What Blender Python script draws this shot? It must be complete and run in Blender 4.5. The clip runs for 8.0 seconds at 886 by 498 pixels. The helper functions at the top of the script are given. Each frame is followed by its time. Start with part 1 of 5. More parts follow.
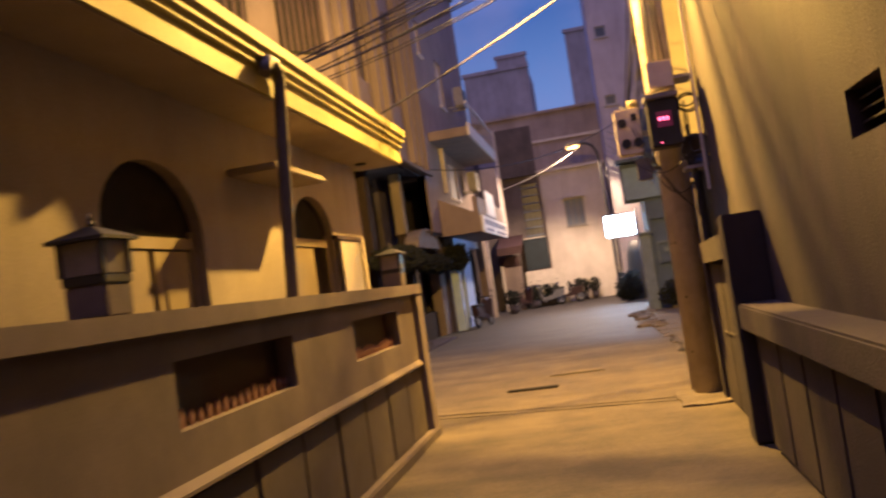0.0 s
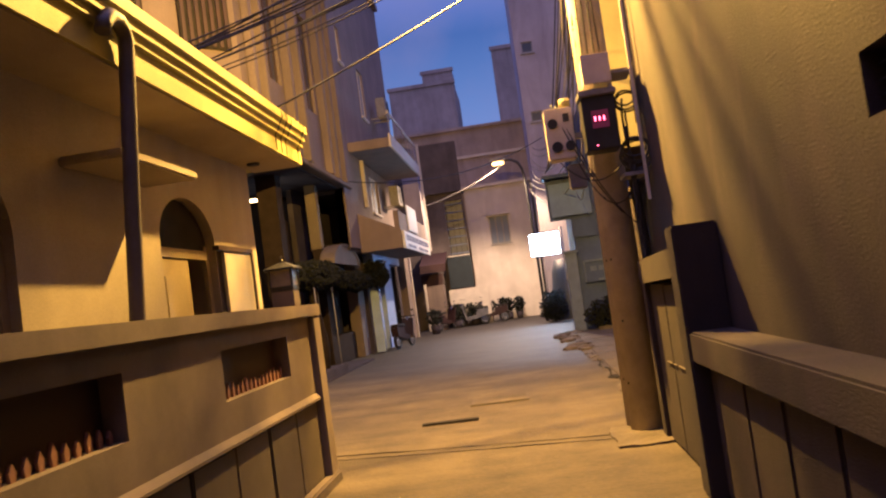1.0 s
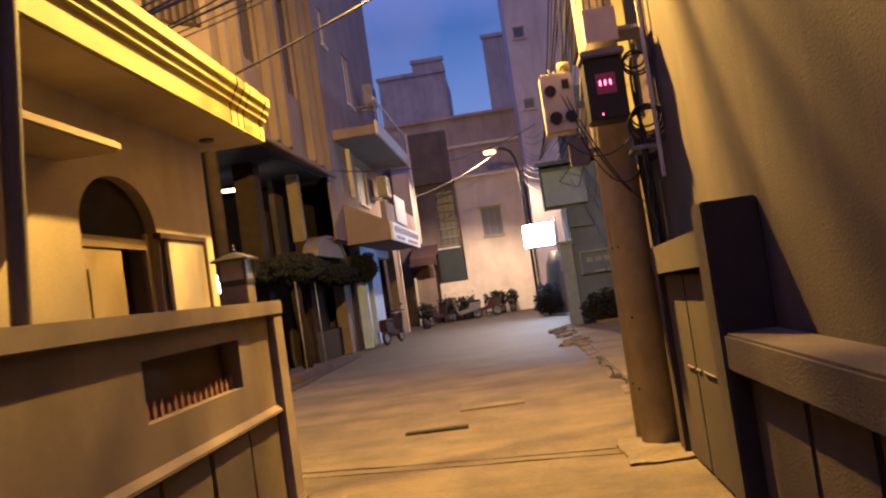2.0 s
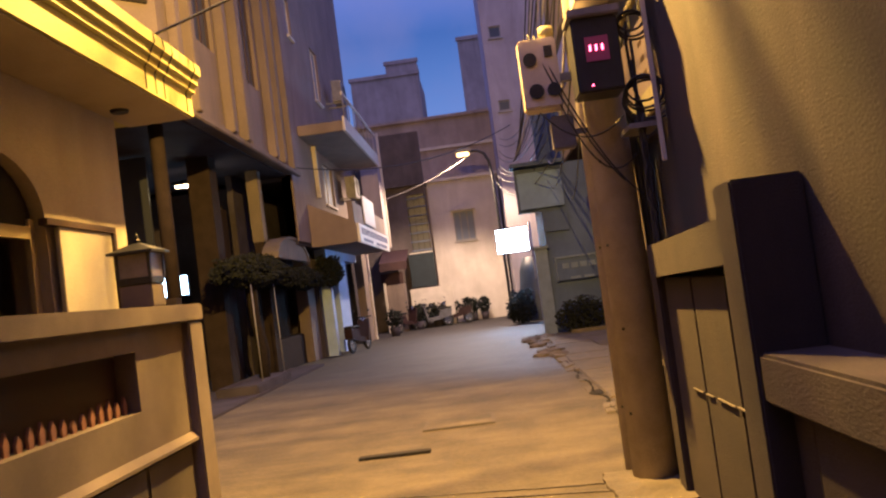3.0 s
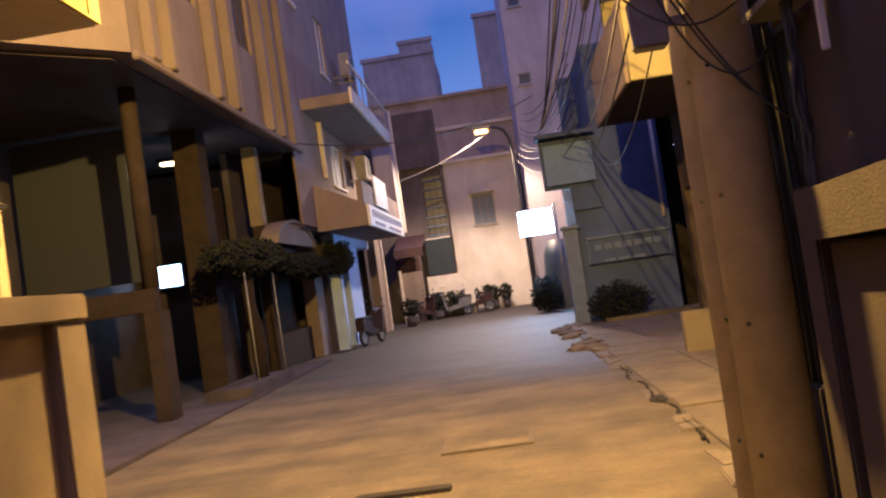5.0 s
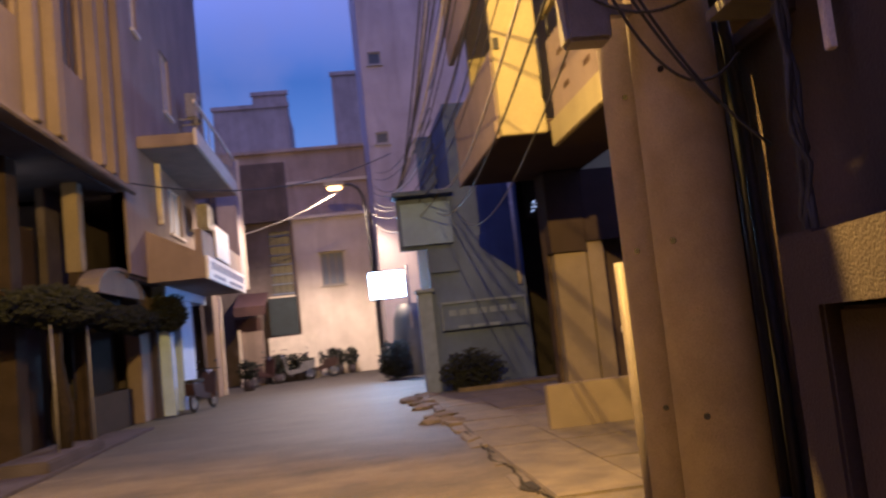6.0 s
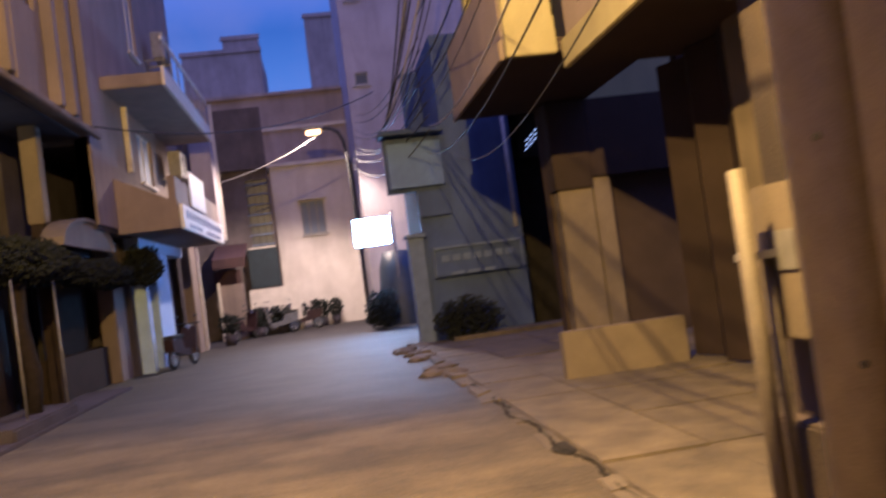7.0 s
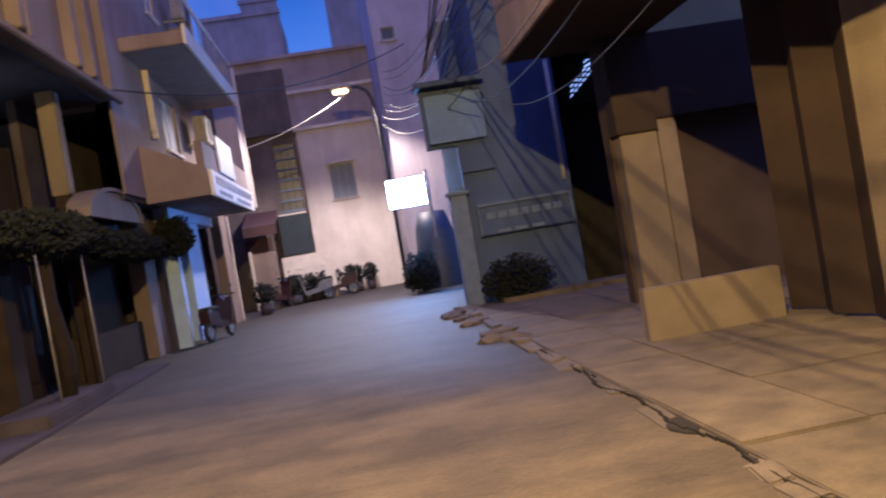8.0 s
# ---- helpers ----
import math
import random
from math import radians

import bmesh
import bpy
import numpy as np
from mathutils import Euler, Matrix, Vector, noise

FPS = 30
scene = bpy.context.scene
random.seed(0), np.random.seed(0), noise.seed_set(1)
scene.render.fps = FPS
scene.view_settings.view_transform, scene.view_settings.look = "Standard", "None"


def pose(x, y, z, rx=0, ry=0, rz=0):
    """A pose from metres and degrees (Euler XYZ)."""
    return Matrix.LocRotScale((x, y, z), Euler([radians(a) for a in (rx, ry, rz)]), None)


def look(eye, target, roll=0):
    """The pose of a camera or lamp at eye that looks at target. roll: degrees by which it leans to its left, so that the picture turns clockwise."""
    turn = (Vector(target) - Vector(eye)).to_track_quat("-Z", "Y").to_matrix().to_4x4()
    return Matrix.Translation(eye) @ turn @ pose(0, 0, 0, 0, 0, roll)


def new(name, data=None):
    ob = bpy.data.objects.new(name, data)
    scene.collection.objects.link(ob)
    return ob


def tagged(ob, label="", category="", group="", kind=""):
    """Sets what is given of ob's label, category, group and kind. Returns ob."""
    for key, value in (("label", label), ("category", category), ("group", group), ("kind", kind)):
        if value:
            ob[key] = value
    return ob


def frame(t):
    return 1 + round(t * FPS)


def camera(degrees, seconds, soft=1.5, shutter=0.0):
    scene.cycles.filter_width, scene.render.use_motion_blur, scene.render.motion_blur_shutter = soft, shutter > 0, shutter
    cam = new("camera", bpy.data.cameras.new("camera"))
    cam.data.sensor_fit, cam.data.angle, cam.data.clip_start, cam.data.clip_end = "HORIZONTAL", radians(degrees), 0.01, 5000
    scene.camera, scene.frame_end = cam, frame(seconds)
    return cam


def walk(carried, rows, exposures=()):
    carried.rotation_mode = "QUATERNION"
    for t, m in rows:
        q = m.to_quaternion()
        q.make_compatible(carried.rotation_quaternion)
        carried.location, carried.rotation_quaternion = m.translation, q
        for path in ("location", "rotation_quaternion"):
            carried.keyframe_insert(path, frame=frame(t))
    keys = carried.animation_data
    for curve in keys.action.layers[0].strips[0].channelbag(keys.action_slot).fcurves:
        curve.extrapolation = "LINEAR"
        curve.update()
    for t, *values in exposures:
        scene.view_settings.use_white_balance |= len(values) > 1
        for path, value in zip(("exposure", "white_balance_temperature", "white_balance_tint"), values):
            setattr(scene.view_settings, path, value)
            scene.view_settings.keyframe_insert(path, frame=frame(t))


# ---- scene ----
cam = camera(56.5, 8.0, soft=2.2, shutter=0.5)
PATH = [
    (0, (-0.043, -0.171, 1.619), (-0.405, 1.794, 1.711), -8.3),
    (0.5, (-0.06, 0.518, 1.608), (-0.253, 2.506, 1.711), -9.0),
    (1, (-0.069, 1.099, 1.619), (-0.248, 3.088, 1.729), -7.8),
    (1.2, (-0.082, 1.321, 1.612), (-0.278, 3.31, 1.692), -7.2),
    (2.3, (-0.082, 2.543, 1.611), (-0.233, 4.535, 1.705), -8.6),
    (2.5, (-0.072, 2.785, 1.572), (-0.198, 4.779, 1.653), -8.1),
    (3, (-0.071, 3.361, 1.571), (-0.169, 5.357, 1.67), -7.5),
    (3.5, (-0.113, 3.921, 1.57), (-0.261, 5.915, 1.56), -9.0),
    (4, (-0.105, 4.443, 1.571), (-0.293, 6.433, 1.498), -10.3),
    (4.2, (-0.133, 4.661, 1.552), (-0.322, 6.652, 1.542), -10.0),
    (5.3, (-0.251, 5.843, 1.525), (-0.342, 7.839, 1.63), -6.8),
    (5.5, (-0.278, 6.102, 1.548), (-0.284, 8.097, 1.692), -6.4),
    (6, (-0.331, 6.681, 1.529), (-0.09, 8.658, 1.713), -6.2),
    (6.5, (-0.381, 7.261, 1.512), (-0.004, 9.217, 1.685), -6.3),
    (7, (-0.515, 7.788, 1.511), (-0.234, 9.768, 1.566), -7.6),
    (7.5, (-0.632, 8.396, 1.5), (-0.529, 10.393, 1.48), -8.6),
    (8, (-0.803, 8.839, 1.517), (-0.595, 10.828, 1.49), -9.8),
]
walk(cam, [(t, look(eye, target, roll)) for t, eye, target, roll in PATH], [(0, 0.98, 5450, 17), (2.5, 1.02, 5300, 17), (4, 0.96, 4900, 17), (5.5, 1.1, 4950, 17), (6.5, 1.0, 4700, 19), (8, 0.92, 4150, 21)])

# ---- world and lights ----
world = bpy.data.worlds.new("dusk")
scene.world = world
world.use_nodes = True
wn = world.node_tree
wn.nodes.clear()
w_out = wn.nodes.new("ShaderNodeOutputWorld")
w_bg = wn.nodes.new("ShaderNodeBackground")
w_geo = wn.nodes.new("ShaderNodeTexCoord")
w_sep = wn.nodes.new("ShaderNodeSeparateXYZ")
w_ramp = wn.nodes.new("ShaderNodeValToRGB")
w_ramp.color_ramp.elements[0].position = 0.0
w_ramp.color_ramp.elements[0].color = (0.095, 0.13, 0.205, 1)
w_ramp.color_ramp.elements[1].position = 0.85
w_ramp.color_ramp.elements[1].color = (0.27, 0.21, 0.42, 1)
w_mid = w_ramp.color_ramp.elements.new(0.30)
w_mid.color = (0.022, 0.041, 0.098, 1)
wn.links.new(w_geo.outputs["Generated"], w_sep.inputs[0])
wn.links.new(w_sep.outputs["Z"], w_ramp.inputs[0])
w_cloud = wn.nodes.new("ShaderNodeTexNoise")
w_cloud.inputs["Scale"].default_value, w_cloud.inputs["Detail"].default_value, w_cloud.inputs["Roughness"].default_value = 5.0, 6, 0.6
w_soft = wn.nodes.new("ShaderNodeMapRange")
w_soft.inputs["From Min"].default_value, w_soft.inputs["From Max"].default_value = 0.42, 0.72
w_soft.inputs["To Max"].default_value = 0.55
w_mix = wn.nodes.new("ShaderNodeMix")
w_mix.data_type = "RGBA"
w_mix.inputs["B"].default_value = (0.062, 0.058, 0.105, 1)
wn.links.new(w_geo.outputs["Generated"], w_cloud.inputs["Vector"])
wn.links.new(w_cloud.outputs["Fac"], w_soft.inputs["Value"])
wn.links.new(w_soft.outputs[0], w_mix.inputs["Factor"])
wn.links.new(w_ramp.outputs["Color"], w_mix.inputs["A"])
wn.links.new(w_mix.outputs["Result"], w_bg.inputs["Color"])
w_bg.inputs["Strength"].default_value = 1.9
wn.links.new(w_bg.outputs[0], w_out.inputs[0])

SODIUM = (1.0, 0.515, 0.07)


def lamp(name, kind, m, power, colour, size=0.2, spread=None):
    data = bpy.data.lights.new(name, kind)
    data.energy, data.color = power, colour
    if kind == "POINT":
        data.shadow_soft_size = size
    elif kind == "SPOT":
        data.shadow_soft_size = size
        data.spot_size, data.spot_blend = radians(spread or 160), 0.35
    else:
        data.size = size
    ob = new(name, data)
    ob.matrix_world = m
    return ob


lamp("street_light_near", "POINT", pose(-0.60, 10.40, 6.00), 5000, SODIUM, 0.06)
lamp("street_light_far", "SPOT", look((-0.46, 36.4, 6.78), (-1.5, 35.6, 0.0)), 2500, (1.0, 0.62, 0.30), 0.14, 150)
lamp("porch_light", "POINT", pose(-6.55, 21.7, 4.62), 14, (1.0, 0.72, 0.35), 0.08)

# ---- materials ----


def material(name, base, other=None, rough=0.8, scale=3.0, grain=40.0, bump=0.3, metal=0.0, streak=0.0, spread=0.0, dirt=0.75):
    """Two scales of colour variation, rain streaks and a fine relief, in metres."""
    m = bpy.data.materials.new(name)
    m.use_nodes = True
    nt = m.node_tree
    b = nt.nodes["Principled BSDF"]
    b.inputs["Metallic"].default_value = metal
    other = other or tuple(c * 0.55 for c in base)
    co = nt.nodes.new("ShaderNodeTexCoord")
    n1 = nt.nodes.new("ShaderNodeTexNoise")
    n1.inputs["Scale"].default_value, n1.inputs["Detail"].default_value, n1.inputs["Roughness"].default_value = scale, 6, 0.62
    n2 = nt.nodes.new("ShaderNodeTexNoise")
    n2.inputs["Scale"].default_value, n2.inputs["Detail"].default_value = grain * 2.5, 6
    nt.links.new(co.outputs["Object"], n1.inputs["Vector"])
    nt.links.new(co.outputs["Object"], n2.inputs["Vector"])
    r1 = nt.nodes.new("ShaderNodeValToRGB")
    r1.color_ramp.elements[0].position, r1.color_ramp.elements[1].position = 0.36, 0.66
    r1.color_ramp.elements[0].color = (*other, 1)
    r1.color_ramp.elements[1].color = (*base, 1)
    nt.links.new(n1.outputs["Fac"], r1.inputs[0])
    m0 = nt.nodes.new("ShaderNodeMix")
    m0.data_type = "RGBA"
    m0.inputs["Factor"].default_value = dirt
    m0.inputs["A"].default_value = (*base, 1)
    nt.links.new(r1.outputs["Color"], m0.inputs["B"])
    m1 = nt.nodes.new("ShaderNodeMix")
    m1.data_type, m1.blend_type = "RGBA", "MULTIPLY"
    m1.inputs["Factor"].default_value = 0.75
    nt.links.new(m0.outputs["Result"], m1.inputs["A"])
    g = nt.nodes.new("ShaderNodeMapRange")
    g.inputs["To Min"].default_value, g.inputs["To Max"].default_value = 0.5, 1.5
    nt.links.new(n2.outputs["Fac"], g.inputs["Value"])
    nt.links.new(g.outputs[0], m1.inputs["B"])
    last = m1.outputs["Result"]
    if streak:
        mp = nt.nodes.new("ShaderNodeMapping")
        mp.inputs["Scale"].default_value = (0.9, 0.9, 0.16)
        n3 = nt.nodes.new("ShaderNodeTexNoise")
        n3.inputs["Scale"].default_value, n3.inputs["Detail"].default_value, n3.inputs["Distortion"].default_value = 1.6, 8, 1.2
        nt.links.new(co.outputs["Object"], mp.inputs["Vector"])
        nt.links.new(mp.outputs[0], n3.inputs["Vector"])
        r3 = nt.nodes.new("ShaderNodeValToRGB")
        r3.color_ramp.elements[0].position, r3.color_ramp.elements[1].position = 0.34, 0.66
        r3.color_ramp.elements[0].color = (0.5, 0.48, 0.46, 1)
        r3.color_ramp.elements[1].color = (1, 1, 1, 1)
        nt.links.new(n3.outputs["Fac"], r3.inputs[0])
        m2 = nt.nodes.new("ShaderNodeMix")
        m2.data_type, m2.blend_type = "RGBA", "MULTIPLY"
        m2.inputs["Factor"].default_value = min(1.0, streak * 0.95)
        nt.links.new(last, m2.inputs["A"])
        nt.links.new(r3.outputs["Color"], m2.inputs["B"])
        last = m2.outputs["Result"]
    if spread:
        oi = nt.nodes.new("ShaderNodeObjectInfo")
        mr = nt.nodes.new("ShaderNodeMapRange")
        mr.inputs["To Min"].default_value, mr.inputs["To Max"].default_value = 1 - spread, 1 + spread
        nt.links.new(oi.outputs["Random"], mr.inputs["Value"])
        m3 = nt.nodes.new("ShaderNodeMix")
        m3.data_type, m3.blend_type = "RGBA", "MULTIPLY"
        m3.inputs["Factor"].default_value = 1
        nt.links.new(last, m3.inputs["A"])
        nt.links.new(mr.outputs[0], m3.inputs["B"])
        last = m3.outputs["Result"]
    nt.links.new(last, b.inputs["Base Color"])
    rr = nt.nodes.new("ShaderNodeMapRange")
    rr.inputs["To Min"].default_value, rr.inputs["To Max"].default_value = max(0.05, rough - 0.12), min(1, rough + 0.12)
    nt.links.new(n1.outputs["Fac"], rr.inputs["Value"])
    nt.links.new(rr.outputs[0], b.inputs["Roughness"])
    if bump:
        add = nt.nodes.new("ShaderNodeMath")
        nt.links.new(n1.outputs["Fac"], add.inputs[0])
        bp = nt.nodes.new("ShaderNodeBump")
        add.operation = "MULTIPLY_ADD"
        add.inputs[1].default_value = 0.35
        nt.links.new(n2.outputs["Fac"], add.inputs[2])
        bp.inputs["Strength"].default_value, bp.inputs["Distance"].default_value = bump, 0.011
        nt.links.new(add.outputs[0], bp.inputs["Height"])
        nt.links.new(bp.outputs[0], b.inputs["Normal"])
    return m


def glowing(name, colour, strength):
    m = bpy.data.materials.new(name)
    m.use_nodes = True
    b = m.node_tree.nodes["Principled BSDF"]
    b.inputs["Base Color"].default_value = (*colour, 1)
    b.inputs["Emission Color"].default_value = (*colour, 1)
    b.inputs["Emission Strength"].default_value = strength
    return m


def glass(name, colour=(0.03, 0.035, 0.05), rough=0.08):
    m = bpy.data.materials.new(name)
    m.use_nodes = True
    b = m.node_tree.nodes["Principled BSDF"]
    b.inputs["Base Color"].default_value = (*colour, 1)
    b.inputs["Roughness"].default_value = rough
    b.inputs["Specular IOR Level"].default_value = 0.7
    return m


ROAD = material("worn_concrete_road", (0.090, 0.071, 0.042), (0.041, 0.032, 0.020), 0.92, 1.3, 9, 0.9, dirt=0.9)
rt = ROAD.node_tree
r_co = rt.nodes.new("ShaderNodeTexCoord")
r_xyz = rt.nodes.new("ShaderNodeSeparateXYZ")
r_no = rt.nodes.new("ShaderNodeTexNoise")
r_no.inputs["Scale"].default_value, r_no.inputs["Detail"].default_value = 0.9, 6
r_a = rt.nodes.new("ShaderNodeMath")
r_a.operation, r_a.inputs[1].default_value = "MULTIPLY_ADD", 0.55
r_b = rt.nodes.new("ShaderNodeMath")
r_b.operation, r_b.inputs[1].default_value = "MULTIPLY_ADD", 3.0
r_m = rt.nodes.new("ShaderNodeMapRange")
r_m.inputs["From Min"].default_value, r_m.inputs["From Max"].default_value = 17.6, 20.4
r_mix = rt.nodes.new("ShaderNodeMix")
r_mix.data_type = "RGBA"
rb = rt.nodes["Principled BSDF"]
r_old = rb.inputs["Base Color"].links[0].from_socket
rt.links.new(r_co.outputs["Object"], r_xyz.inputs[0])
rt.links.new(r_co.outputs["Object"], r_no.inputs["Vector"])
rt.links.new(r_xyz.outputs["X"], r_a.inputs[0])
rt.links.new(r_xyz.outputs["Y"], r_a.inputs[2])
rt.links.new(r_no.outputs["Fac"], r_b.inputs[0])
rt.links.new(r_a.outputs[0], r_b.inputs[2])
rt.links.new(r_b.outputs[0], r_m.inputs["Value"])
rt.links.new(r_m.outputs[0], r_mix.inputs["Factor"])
# cable shadow bands across the lane, painted into the road colour
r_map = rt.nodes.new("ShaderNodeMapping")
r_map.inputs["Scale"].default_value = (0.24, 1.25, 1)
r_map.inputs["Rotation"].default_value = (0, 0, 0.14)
r_shade_band = rt.nodes.new("ShaderNodeTexNoise")
r_shade_band.inputs["Scale"].default_value, r_shade_band.inputs["Detail"].default_value, r_shade_band.inputs["Roughness"].default_value = 0.9, 10, 0.66
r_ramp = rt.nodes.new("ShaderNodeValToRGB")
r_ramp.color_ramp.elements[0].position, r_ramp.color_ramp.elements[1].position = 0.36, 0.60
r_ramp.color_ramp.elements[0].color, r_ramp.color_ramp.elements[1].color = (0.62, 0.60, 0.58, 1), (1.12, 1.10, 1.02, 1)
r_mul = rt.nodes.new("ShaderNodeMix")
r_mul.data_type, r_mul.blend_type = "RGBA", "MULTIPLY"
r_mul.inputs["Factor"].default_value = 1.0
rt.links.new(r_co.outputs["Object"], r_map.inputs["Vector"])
rt.links.new(r_map.outputs[0], r_shade_band.inputs["Vector"])
rt.links.new(r_shade_band.outputs["Fac"], r_ramp.inputs[0])
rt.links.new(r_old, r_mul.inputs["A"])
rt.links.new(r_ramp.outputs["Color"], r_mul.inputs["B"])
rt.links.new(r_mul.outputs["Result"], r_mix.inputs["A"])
# darker, bluer tone on the far part of the lane
r_far = rt.nodes.new("ShaderNodeMix")
r_far.data_type, r_far.blend_type = "RGBA", "MULTIPLY"
r_far.inputs["Factor"].default_value = 1.0
r_far.inputs["B"].default_value = (0.36, 0.39, 0.52, 1)
rt.links.new(r_mul.outputs["Result"], r_far.inputs["A"])
rt.links.new(r_far.outputs["Result"], r_mix.inputs["B"])
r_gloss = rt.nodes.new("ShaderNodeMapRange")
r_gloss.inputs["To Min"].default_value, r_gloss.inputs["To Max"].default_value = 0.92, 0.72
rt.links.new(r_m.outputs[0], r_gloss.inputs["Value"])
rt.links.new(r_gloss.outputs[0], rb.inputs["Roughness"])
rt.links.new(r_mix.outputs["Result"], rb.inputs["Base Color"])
PAVE = material("pavement_concrete", (0.104, 0.082, 0.050), (0.048, 0.038, 0.024), 0.9, 2.2, 20, 0.6, spread=0.16, dirt=0.9)
KERB = material("broken_kerb", (0.105, 0.085, 0.060), (0.052, 0.042, 0.031), 0.9, 4, 30, 0.8, spread=0.2)
DARKGAP = material("dark_joint", (0.028, 0.025, 0.023), None, 0.95, 5, 40, 0.4)
JOINT = material("joint_and_lane_line", (0.075, 0.06, 0.042), (0.05, 0.04, 0.03), 0.95, 6, 40, 0.5)
HOUSE = material("house_plaster", (0.385, 0.33, 0.235), (0.31, 0.263, 0.188), 0.85, 1.2, 60, 0.25, streak=0.25)
CORNICE = material("yellow_cornice_paint", (0.40, 0.36, 0.085), (0.32, 0.28, 0.068), 0.7, 2.0, 50, 0.2, streak=0.25)
FENCE = material("fence_plaster", (0.19, 0.150, 0.122), (0.115, 0.091, 0.074), 0.85, 2.2, 70, 0.3, streak=0.35)
FENCEPANEL = material("fence_panel_concrete", (0.112, 0.088, 0.072), (0.064, 0.05, 0.041), 0.88, 2.5, 60, 0.4, streak=0.4, spread=0.12)
REDDARK = material("oxblood_paint", (0.036, 0.014, 0.013), (0.020, 0.009, 0.008), 0.7, 4, 60, 0.2)
PINKSPIKE = material("rusty_spike", (0.30, 0.14, 0.10), (0.16, 0.075, 0.055), 0.7, 8, 60, 0.2)
DOORWOOD = material("cream_door_paint", (0.40, 0.325, 0.175), (0.30, 0.24, 0.13), 0.6, 2.5, 60, 0.15, streak=0.3)
DARKWOOD = material("dark_stained_wood", (0.07, 0.045, 0.03), None, 0.6, 6, 60, 0.2)
BLACKMETAL = material("black_metal", (0.03, 0.03, 0.032), None, 0.5, 6, 60, 0.15, metal=0.3)
GREYMETAL = material("grey_painted_metal", (0.25, 0.24, 0.25), None, 0.5, 5, 60, 0.15, metal=0.4)
PIPEGREY = material("downpipe_plastic", (0.12, 0.10, 0.09), None, 0.6, 4, 60, 0.1)
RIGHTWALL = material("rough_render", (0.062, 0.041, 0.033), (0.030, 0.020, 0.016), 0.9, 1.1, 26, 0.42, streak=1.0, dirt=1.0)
RIGHTLOW = material("stained_low_wall", (0.066, 0.045, 0.036), (0.034, 0.024, 0.020), 0.9, 2.2, 34, 0.7, streak=0.8, dirt=0.9)
# gate concrete, darkened so that its colour includes the wall's shade
GATEWALL = material("gate_concrete_with_shade", (0.044, 0.030, 0.023), (0.022, 0.015, 0.012), 0.9, 2.4, 45, 0.5, streak=0.55)
POLE = material("concrete_pole", (0.46, 0.40, 0.335), (0.29, 0.25, 0.21), 0.85, 3.5, 70, 0.35, streak=0.5)
CREAM = material("cream_balcony_paint", (0.30, 0.265, 0.115), (0.22, 0.19, 0.085), 0.75, 1.5, 50, 0.2, streak=0.35)
BUFF = material("buff_wall_paint", (0.15, 0.12, 0.082), (0.098, 0.078, 0.053), 0.8, 1.8, 50, 0.25, streak=0.3)
TANWALL = material("tan_render", (0.215, 0.168, 0.145), (0.15, 0.118, 0.102), 0.88, 1.0, 30, 0.3, streak=0.4)
FINWALL = material("fin_building_render", (0.16, 0.126, 0.115), (0.11, 0.087, 0.08), 0.85, 0.9, 30, 0.3, streak=0.4)
GREYWALL = material("grey_violet_render", (0.37, 0.335, 0.36), (0.27, 0.24, 0.26), 0.9, 0.7, 25, 0.3, streak=0.45)
WHITEWALL = material("white_annex_paint", (0.608, 0.562, 0.515), (0.484, 0.437, 0.39), 0.8, 1.0, 30, 0.2, streak=0.3)
FARWALL = material("far_wall_render", (0.36, 0.30, 0.275), (0.25, 0.21, 0.195), 0.9, 0.8, 25, 0.3, streak=0.5)
# facade colour with the lightbox's blue haze painted in
DARKBLUE = material("facade_with_blue_haze", (0.072, 0.100, 0.21), (0.042, 0.060, 0.135), 0.7, 1.2, 40, 0.3, streak=0.5)
# even dark tone that carries the shade of carport and rooms
SHADE = material("interior_shade", (0.060, 0.052, 0.064), None, 0.9, 1.5, 30, 0.2)
# brown that holds the shade below the balconies and in the recess
SOFFIT = material("soffit_with_shade", (0.055, 0.040, 0.033), (0.036, 0.027, 0.022), 0.85, 1.5, 40, 0.2)
# portal paint, its blue cast of light put into the colour
PALEBLUE = material("paint_with_blue_light", (0.32, 0.44, 0.72), (0.24, 0.34, 0.58), 0.6, 3, 50, 0.15)
# dark column paint; on piers and side wall it stands in for shade
COLUMN = material("column_paint_and_shade", (0.030, 0.022, 0.020), None, 0.9, 3, 40, 0.2)
PALEDOOR = material("pale_door_paint", (0.42, 0.38, 0.29), (0.34, 0.30, 0.22), 0.6, 2.5, 60, 0.15, streak=0.3)
TRIM = material("pale_trim", (0.54, 0.495, 0.435), (0.413, 0.375, 0.33), 0.7, 3, 50, 0.15)
# brown shutter steel, also the colour of the shadow over the pilasters
STEELDOOR = material("steel_shutter_and_shadow", (0.034, 0.024, 0.020), (0.022, 0.016, 0.013), 0.65, 1.5, 50, 0.1)
DIMBLUE = material("muted_blue_paint", (0.10, 0.135, 0.24), (0.06, 0.085, 0.16), 0.7, 4, 50, 0.1)
# panel colour, blue from the same painted haze
PANELBLUE = material("panel_with_blue_haze", (0.11, 0.18, 0.42), (0.07, 0.12, 0.30), 0.7, 3, 50, 0.15, streak=0.4)
for dull in (SHADE, STEELDOOR, DARKGAP, SOFFIT, COLUMN, DARKBLUE, DARKWOOD):
    dull.node_tree.nodes["Principled BSDF"].inputs["Specular IOR Level"].default_value = 0.1
GLASS = glass("night_window_glass", (0.03, 0.035, 0.05), 0.35)
GLASSBLUE = glass("bluish_window_glass", (0.10, 0.13, 0.20), 0.55)
